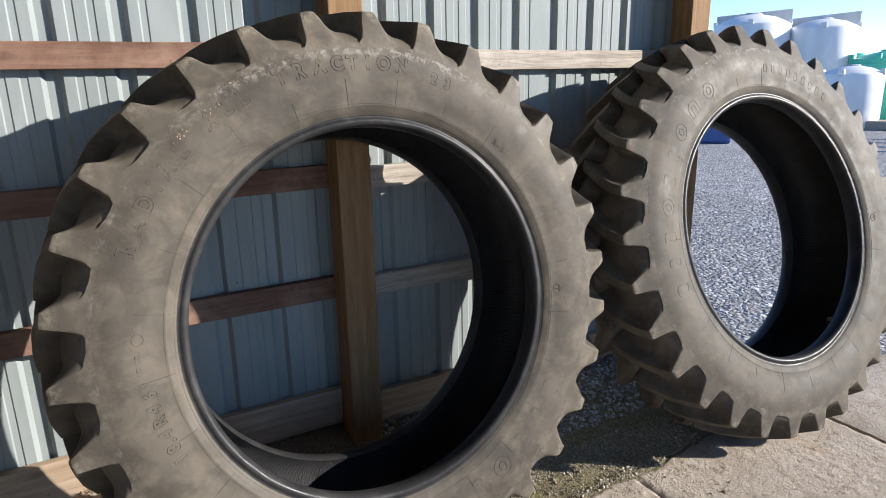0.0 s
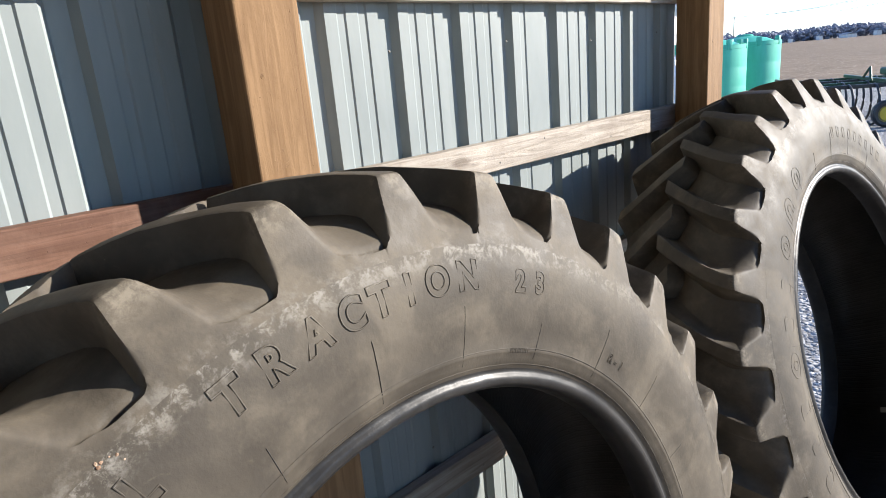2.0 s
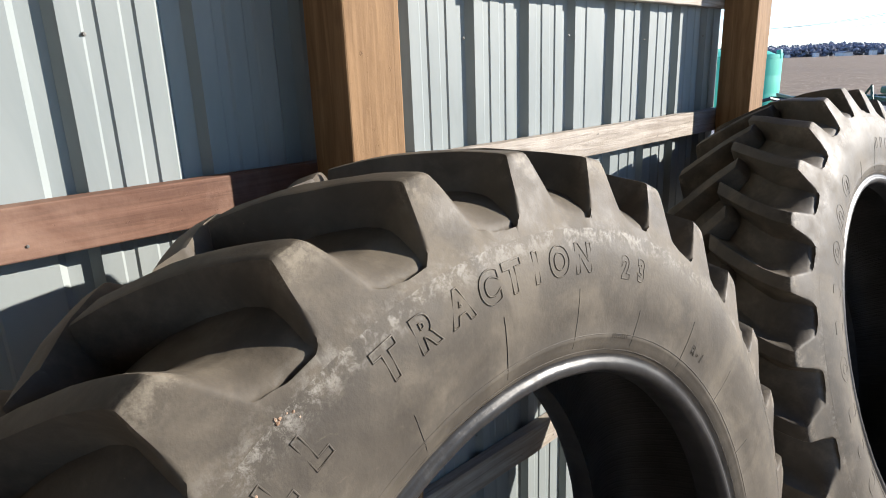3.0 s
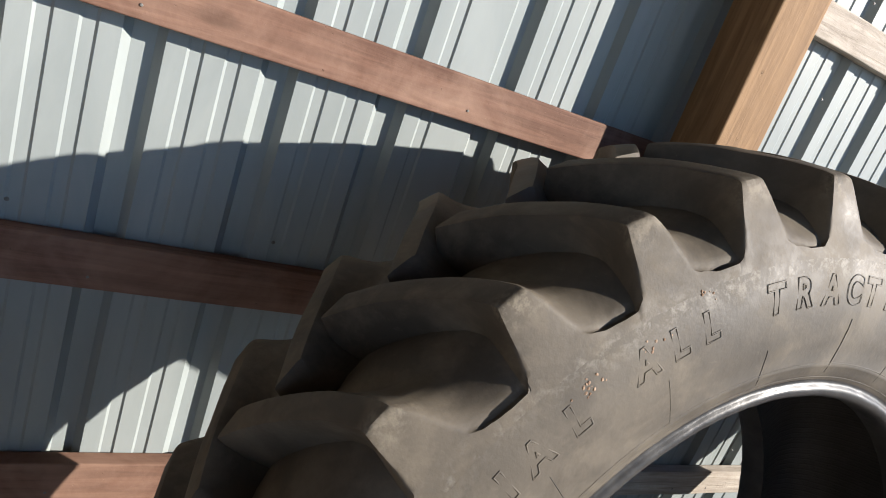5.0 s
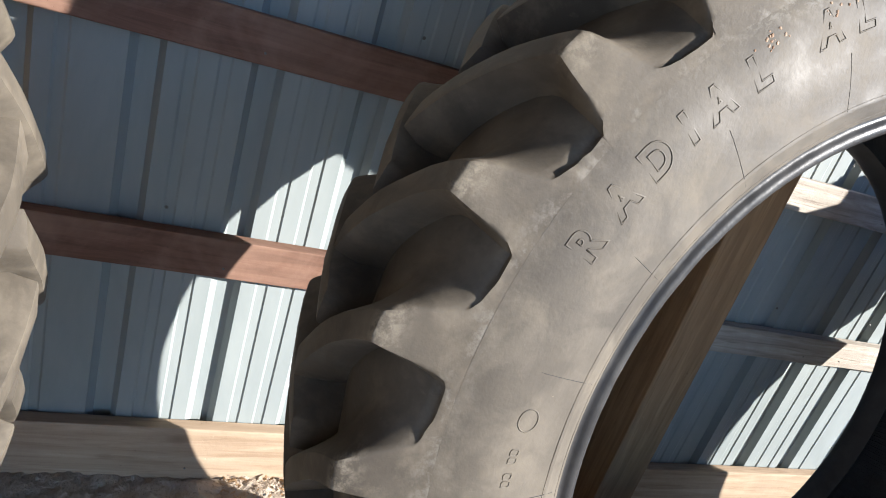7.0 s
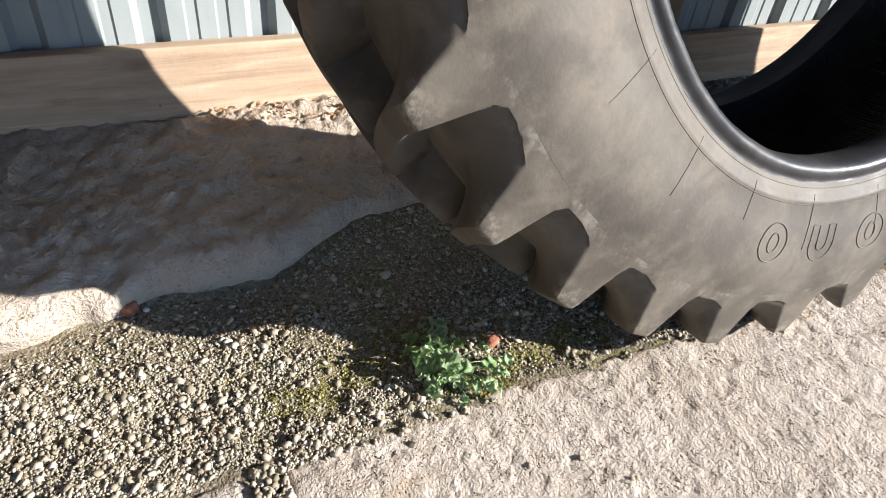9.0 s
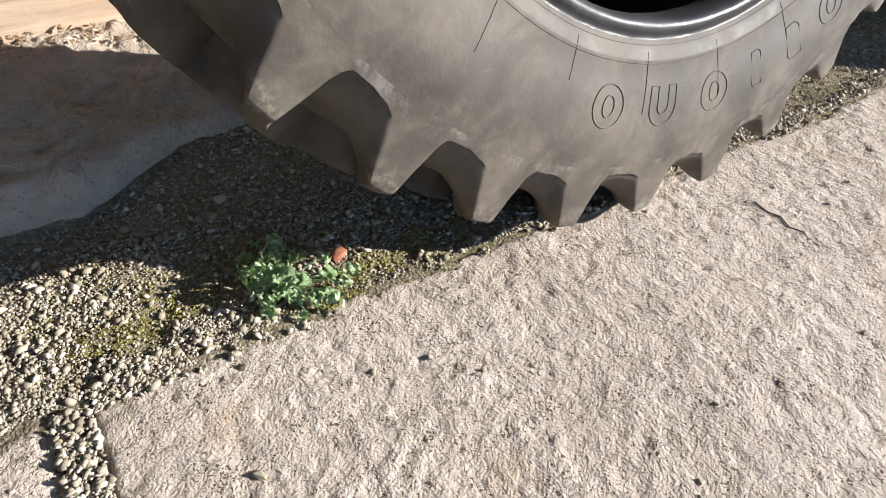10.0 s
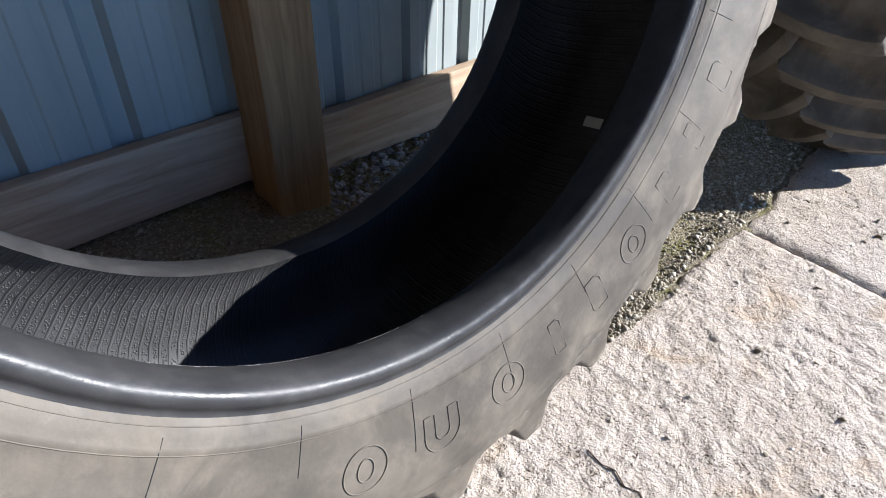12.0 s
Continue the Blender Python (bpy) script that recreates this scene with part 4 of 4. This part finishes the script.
def wall_place(rnd):
    x, y = rnd.uniform(0.98, 2.7), rnd.uniform(2.10, 2.575)
    return x, y, bed_height(x, y)


stones("crushed_stone", 2600, wall_place, lambda r: 0.006 + 0.009 * r.rand(), YARD_STONE, "grey crushed stone heaped at the foot of the wall", 6)


def gap_place(rnd):
    x = -0.282 + rnd.uniform(-0.024, 0.024)
    y = rnd.uniform(0.9, 1.72)
    return x, y, -0.006 + 0.006 * rnd.rand()


stones("joint_gravel", 3000, gap_place, lambda r: 0.0025 + 0.006 * r.rand() ** 3, PEBBLE, "grit and pebbles in the joint between slabs", 7, True)


def yard_place(rnd):
    x, y = 3.1 + 5.0 * rnd.rand() ** 1.2, 2.1 + 4.6 * rnd.rand() ** 1.1
    return x, y, -0.047


stones("yard_stones", 15000, yard_place, lambda r: 0.006 + 0.009 * r.rand(), YARD_STONE, "loose grey crushed stones on the yard", 8)


def loose_place(rnd):
    x, y = rnd.uniform(-0.5, 2.4), rnd.uniform(0.9, 1.68)
    return x, y, slab_height(x, y) - 0.001


stones("slab_grit", 700, loose_place, lambda r: 0.0016 + 0.0085 * r.rand() ** 7, PEBBLE, "scattered grit and few small stones on the concrete", 9)


def twig(points, r):
    bm = bmesh.new()
    tube(bm, [(x, y, slab_height(x, y) + 0.0012) for x, y in points], [r * (1 - 0.6 * i / len(points)) for i in range(len(points))], 5)
    return tagged(part("twig", bm, TWIG), "thin dry twig lying on the concrete", "twig")


twig([(0.985, 1.56), (0.980, 1.525), (0.988, 1.50), (0.975, 1.47), (0.985, 1.445), (0.972, 1.425)], 0.0016)


def brick_bit(u, v, z, size, turn, seed):
    """A rounded, chipped lump of broken red brick, half sunk in the soil."""
    bm = bmesh.new()
    bmesh.ops.create_icosphere(bm, subdivisions=3, radius=1.0)
    for w in bm.verts:
        q = Vector((math.copysign(abs(w.co.x) ** 0.6, w.co.x), math.copysign(abs(w.co.y) ** 0.6, w.co.y), math.copysign(abs(w.co.z) ** 0.6, w.co.z)))
        q *= 1 + 0.18 * noise.noise(w.co * 1.7 + Vector((seed, 0, 0))) + 0.08 * noise.noise(w.co * 5 + Vector((seed, 3, 0)))
        w.co = Vector((q.x * size[0], q.y * size[1], q.z * size[2]))
    ob = part("brick_fragment", bm, BRICK, None, "", True, 40)
    ob.matrix_basis = pose(u, v, z, 6, -5, turn)
    return tagged(ob, "small broken piece of red brick in the gravel", "brick", "brick fragments")


brick_bit(0.168, 1.832, bed_height(0.168, 1.832) + 0.004, (0.017, 0.010, 0.008), 20, 1)
brick_bit(-0.445, 2.105, bed_height(-0.445, 2.105) + 0.012, (0.020, 0.014, 0.014), -30, 4)

# ---- weed and dry leaves ----
def weed(u, v):
    """A low rosette: stalks with lobed, folded and drooping leaf blades."""
    t = tagged(empty("weed", Matrix.Translation((u, v, bed_height(u, v)))), "small grey-green weed with lobed leaves beside the slab", "plant")
    rnd = random.Random(3)
    for k in range(70):
        ang = rnd.uniform(0, 6.28)
        ln = 0.085 * rnd.random() ** 0.7 * (1.0 + 0.25 * math.cos(ang))
        high = 0.014 + 0.060 * rnd.random() * (1 - 0.5 * ln / 0.10)
        size = rnd.uniform(0.020, 0.036)
        end = Vector((math.cos(ang) * ln, math.sin(ang) * ln, high))
        bm = bmesh.new()
        tube(bm, [(0, 0, 0), end * 0.5 + Vector((0, 0, 0.008)), end], [0.0011, 0.0009, 0.0007], 4)
        stalk = part("stalk", bm, WEED, t)
        bm = bmesh.new()
        tilt = Euler((rnd.uniform(-0.7, 0.7), rnd.uniform(-0.75, 0.35), ang + rnd.uniform(-1.4, 1.4))).to_matrix()
        curl, wide = rnd.uniform(0.1, 0.5), size * rnd.uniform(0.36, 0.52)
        rows_ = []
        for i in range(19):
            f = i / 18
            half = wide * (math.sin(math.pi * min(1.0, f * 0.93 + 0.07) ** 1.25) ** 0.7) * (0.48 + 0.52 * abs(math.sin(3.5 * math.pi * f + 0.4)))
            lift = 0.006 * math.sin(14 * f + k)
            bow = -curl * size * f * f
            rows_.append([bm.verts.new(end + tilt @ Vector(((f - 0.15) * size, q * half, bow + abs(q) * (0.28 * half + lift)))) for q in (-1, -0.5, 0, 0.5, 1)])
        for a, b in zip(rows_, rows_[1:]):
            for q in range(4):
                bm.faces.new((a[q], b[q], b[q + 1], a[q + 1]))
        bmesh.ops.solidify(bm, geom=list(bm.faces), thickness=0.0005)
        part("leaf", bm, WEED, t, "", True)
    return t


weed(0.06, 1.805)


def litter(seed, count):
    bm = bmesh.new()
    rnd = random.Random(seed)
    for k in range(count):
        x = rnd.uniform(-0.22, 0.32)
        y = rnd.uniform(2.46, 2.54)
        z = 0.082 + 0.10 * (y - 2.05) / 0.5 + 0.012 + rnd.uniform(0, 0.006)
        a, s = rnd.uniform(0, 6.28), rnd.uniform(0.004, 0.011)
        m = Matrix.Translation((x, y, z)) @ Euler((rnd.uniform(-0.6, 0.6), rnd.uniform(-0.6, 0.6), a)).to_matrix().to_4x4()
        pts = [(-s, 0, 0), (-s * 0.3, s * 0.42, 0.002), (s * 0.5, s * 0.35, 0), (s, 0, 0.003), (s * 0.4, -s * 0.4, 0), (-s * 0.4, -s * 0.38, 0.002)]
        bm.faces.new([bm.verts.new(m @ Vector(p)) for p in pts])
    bmesh.ops.solidify(bm, geom=list(bm.faces), thickness=0.0007)
    return tagged(part("leaf_litter", bm, DRY), "dry brown leaf scraps and straw along the sill plank", "leaves", kind="stuff")


litter(4, 130)


# ---- yard and distance ----
def at(az, d, z=0.0):
    return Vector((d * math.cos(radians(az)), d * math.sin(radians(az)), z))


def storage_tank(u, v, r, h, mat, label, rim=0.0, lugs=0, turn=0.0, shroud=False):
    t = tagged(empty("storage_tank", pose(u, v, -0.045, 0, 0, turn)), label, "tank", "liquid storage tanks")
    prof = [(r * 0.97, 0.0), (r, 0.05)]
    for k in (1, 2):
        z = h * k / 3
        prof += [(r, z - 0.05), (r * 0.996, z), (r, z + 0.05)]
    prof += [(r, h - 0.03), (r * 0.98, h), (r * 0.9, h + 0.05 * r), (r * 0.6, h + 0.19 * r), (r * 0.25, h + 0.27 * r), (0.001, h + 0.28 * r)]
    part("shell", lathe(prof, 48, "z"), mat, t, "", True, 40)
    if rim:
        part("rim_wall", lathe([(r * 0.985, h - 0.02), (r * 1.005, h - 0.02), (r * 1.005, h + rim), (r * 0.975, h + rim)], 48, "z", True), mat, t, "", True, 40)
    part("lid", lathe([(0.001, h + 0.33 * r), (0.2 * r, h + 0.32 * r), (0.24 * r, h + 0.29 * r), (0.24 * r, h + 0.2 * r)], 24, "z"), TANK_CAP if not lugs else mat, t, "screw lid on the dome", True, 40)
    for k in range(max(lugs, 4)):
        a = 2 * math.pi * k / max(lugs, 4)
        bm = bmesh.new()
        hh = rim + 0.16 if lugs else 0.14
        box(bm, -0.06, 0.06, -0.09, 0.09, h - 0.05, h + hh, 0.025)
        ob = part("lifting_lug", bm, mat, t, "", True, 40)
        ob.matrix_basis = Matrix.Rotation(a, 4, "Z") @ Matrix.Translation((r * 0.97, 0, 0))
    if shroud:
        bm = bmesh.new()
        lo, hi = 0.42, 0.56
        c = [bm.verts.new((x, y, z)) for x in (r * 0.80, r * 0.88) for y, z in ((r, 0.1), (-r, 0.1), (-r, h + hi), (r, h + lo))]
        for ids in ((0, 1, 2, 3), (7, 6, 5, 4), (0, 4, 5, 1), (1, 5, 6, 2), (2, 6, 7, 3), (3, 7, 4, 0)):
            bm.faces.new([c[k] for k in ids])
        part("rear_panel", bm, TANK_CAP, t, "grey panel behind the tank")
    bm = bmesh.new()
    tube(bm, [(r * 0.99, 0, 0.25), (r * 1.10, 0, 0.25)], 0.06, 10)
    part("valve", bm, IMPL_STEEL, t, "dark outlet valve")
    return t


WT = "tall white polyethylene liquid tank with domed top, in the yard"
GT = "green polyethylene tank with raised rim and lifting lugs"
storage_tank(21.45, 15.6, 1.26, 3.35, TANK_WHITE, WT, 0, 0, 34, True)
storage_tank(22.9, 13.85, 1.08, 3.15, TANK_WHITE, WT, 0, 0, 31, True)
storage_tank(20.6, 11.4, 0.86, 1.62, TANK_WHITE, "short white polyethylene tank with domed top", 0, 0, 10)
storage_tank(23.8, 12.0, 1.30, 1.95, TANK_GREEN, GT, 0.12, 8, 12)
storage_tank(27.0, 12.0, 1.30, 1.98, TANK_GREEN, GT, 0.12, 8, 0)
storage_tank(27.5, 15.2, 1.30, 1.95, TANK_GREEN, GT, 0.12, 8, 30)

bm = bmesh.new()
box(bm, -3.2, 3.2, -0.35, 0.35, -0.05, 0.22, 0.03, 0.01)
ob = part("concrete_kerb_block", bm, CONCRETE)
ob.matrix_basis = pose(21.0, 10.0, 0, 0, 0, -60)
tagged(ob, "low grey concrete block kerb beside the tanks", "kerb")

bm = bmesh.new()
box(bm, -1.1, 1.1, -0.6, 0.6, -0.05, 0.55, 0.08)
ob = part("blue_trough", bm, BLUE_PLASTIC)
ob.matrix_basis = pose(14.6, 11.6, 0, 0, 0, 35)
tagged(ob, "low blue plastic trough on the gravel", "trough")


def tine_cultivator(u, v, yaw):
    """A folded field cultivator: toolbars, curved spring tines, hitch and gauge wheels."""
    t = tagged(empty("field_cultivator", pose(u, v, -0.045, 0, 0, yaw)), "green field cultivator with curved dark spring tines, parked on the yard", "implement")
    for k, y in enumerate((-1.5, -0.5, 0.5, 1.5)):
        bm = bmesh.new()
        box(bm, -2.8, 2.8, y - 0.045, y + 0.045, 0.86, 0.95, 0.012)
        part("toolbar", bm, IMPL_GREEN if k % 2 else IMPL_STEEL, t)
    for x in (-2.6, -0.9, 0.9, 2.6):
        bm = bmesh.new()
        box(bm, x - 0.045, x + 0.045, -1.7, 1.7, 0.95, 1.03, 0.012)
        part("frame_rail", bm, IMPL_GREEN, t)
    tine_bm = bmesh.new()
    pts = [(0, 0.06 - 0.52 * math.sin(a) * 0.9, 0.48 - 0.46 * -math.cos(a)) for a in [i * math.pi * 1.12 / 14 for i in range(15)]]
    tube(tine_bm, pts, 0.028, 6)
    tine_me = finish(tine_bm, "tine", True)
    tine_me.materials.append(IMPL_STEEL)
    for k, y in enumerate((-1.5, -0.5, 0.5, 1.5)):
        for i in range(11):
            ob = part("tine", tine_me, IMPL_STEEL, t)
            ob.location = (-2.7 + 0.52 * i + 0.13 * k, y, 0)
    for x in (-1.0, 1.8):
        wheel = part("gauge_wheel", lathe([(0.16, -0.08), (0.25, -0.10), (0.295, -0.07), (0.305, 0), (0.295, 0.07), (0.25, 0.10), (0.16, 0.08)], 28, "y"), IMPL_STEEL, t, "black rubber gauge wheel", True, 40)
        wheel.location = (x, -1.95, 0.305)
        part("rim", lathe([(0.001, -0.07), (0.06, -0.08), (0.16, -0.06), (0.185, -0.095), (0.19, 0.09), (0.001, 0.06)], 24, "y"), IMPL_YELLOW, wheel, "yellow wheel rim", True, 40)
    for x in (-1.2, 1.2):
        bm = bmesh.new()
        tube(bm, [(x, -1.4, 1.0), (x + 0.05, -1.1, 1.30), (x + 0.1, -0.5, 1.05)], 0.03, 6)
        part("mast", bm, IMPL_GREEN, t)
    bm = bmesh.new()
    box(bm, -0.5, 0.5, -0.4, 0.4, 1.03, 1.22, 0.05)
    part("hydraulic_block", bm, IMPL_GREEN, t)
    bm = bmesh.new()
    tube(bm, [(-2.8, 0.2, 0.9), (-3.1, 0.0, 0.98), (-3.5, 0.1, 0.85)], 0.05, 6)
    part("hitch", bm, IMPL_STEEL, t)
    return t


tine_cultivator(19.6, 5.07, -60)

# the ploughed field beyond the yard
bm = bmesh.new()
g = [[bm.verts.new((x, y, z)) for (y, z) in ((-900, -0.02), (-200, -0.02), (6, -0.01), (60, -0.01), (300, 0.0), (900, 0.0))] for x in (31, 60, 120, 300, 520)]
for a, b in zip(g, g[1:]):
    for j in range(5):
        bm.faces.new((a[j], b[j], b[j + 1], a[j + 1]))
tagged(part("field", bm, FIELD), "brown ploughed field with pale stubble", "field", kind="structure")


def far_wood():
    """A distant belt of bare winter trees: thousands of small uneven clumps with gaps."""
    rnd = np.random.RandomState(11)
    V, F = [], []
    k = 0
    ico = bmesh.new()
    bmesh.ops.create_icosphere(ico, subdivisions=1, radius=1.0)
    base = np.array([v.co[:] for v in ico.verts])
    tri = [[v.index for v in f.verts] for f in ico.faces]
    ico.free()
    for i in range(26000):
        az = rnd.uniform(-12, 62)
        d = rnd.uniform(455, 520)
        tall = 7.4 + 2.4 * noise.noise(Vector((az * 0.35, 0, 0))) + 2.2 * noise.noise(Vector((az * 1.7, 5, 0))) + 1.5 * noise.noise(Vector((az * 6, 9, 0)))
        z = tall * rnd.rand() ** 0.55
        s = rnd.uniform(0.25, 0.6) if z > 0.75 * tall else rnd.uniform(0.6, 1.4)
        c = np.array([d * math.cos(radians(az)), d * math.sin(radians(az)), z])
        V.append(base * (1 + rnd.uniform(-0.35, 0.35, (len(base), 1))) * s * np.array([1, 1, 0.9]) + c)
        F += [[q + k for q in f] for f in tri]
        k += len(base)
    me = bpy.data.meshes.new("far_trees")
    me.from_pydata(np.concatenate(V).tolist(), [], F)
    me.polygons.foreach_set("use_smooth", [True] * len(me.polygons))
    return tagged(part("far_trees", me, HAZED_WOOD), "distant belt of bare winter trees, blue-grey with haze in the colour", "trees", kind="stuff")


far_wood()


def far_house(az, d, w, h, mat):
    t = tagged(empty("farm_house", Matrix.Translation(at(az, d)) @ Matrix.Rotation(radians(az + 30), 4, "Z")), "small distant white farm building beneath the trees", "house", "distant farm buildings")
    bm = bmesh.new()
    box(bm, -w / 2, w / 2, -w / 3, w / 3, -0.2, h, 0.05)
    part("wall", bm, mat, t)
    bm = bmesh.new()
    a = [bm.verts.new(p) for p in ((-w * 0.55, -w * 0.37, h), (w * 0.55, -w * 0.37, h), (w * 0.55, 0, h * 1.5), (-w * 0.55, 0, h * 1.5), (-w * 0.55, w * 0.37, h), (w * 0.55, w * 0.37, h))]
    bm.faces.new((a[0], a[1], a[2], a[3]))
    bm.faces.new((a[3], a[2], a[5], a[4]))
    bm.faces.new((a[0], a[3], a[4]))
    bm.faces.new((a[1], a[5], a[2]))
    bm.faces.new((a[0], a[4], a[5], a[1]))
    part("roof", bm, FAR_ROOF, t)


for az, d, w, h in ((18.9, 430, 2.5, 1.8), (17.0, 430, 3, 2.2), (13.4, 430, 3.5, 2.4), (12.6, 430, 2, 3.0), (15.2, 436, 8, 1.8), (10.6, 430, 3.5, 2.4), (9.6, 436, 10, 2.6)):
    far_house(az, d, w, h, FAR_WHITE)


def utility_pole(az, d):
    t = tagged(empty("utility_pole", Matrix.Translation(at(az, d))), "distant wooden utility pole", "pole", "power line")
    bm = bmesh.new()
    tube(bm, [(0, 0, -0.3), (0, 0, 9.5)], [0.16, 0.11], 8)
    part("pole_shaft", bm, FAR_ROOF, t)
    bm = bmesh.new()
    box(bm, -1.2, 1.2, -0.06, 0.06, 8.8, 8.95, 0.01)
    part("crossarm", bm, FAR_ROOF, t)


POLES = [at(23.0, 210), at(2.0, 95)]
utility_pole(23.0, 210)
utility_pole(2.0, 95)
wires = tagged(empty("power_line"), "thin sagging power wires across the sky", "wire")
for dz, off in ((9.2, 0.9), (9.2, -0.9), (7.9, 0.0)):
    bm = bmesh.new()
    a, b = POLES
    side = (b - a).cross(Vector((0, 0, 1))).normalized() * off
    tube(bm, [a.lerp(b, i / 24) + side + Vector((0, 0, dz - 1.6 * math.sin(math.pi * i / 24))) for i in range(25)], 0.035, 4)
    part("wire", bm, WIRE, wires)
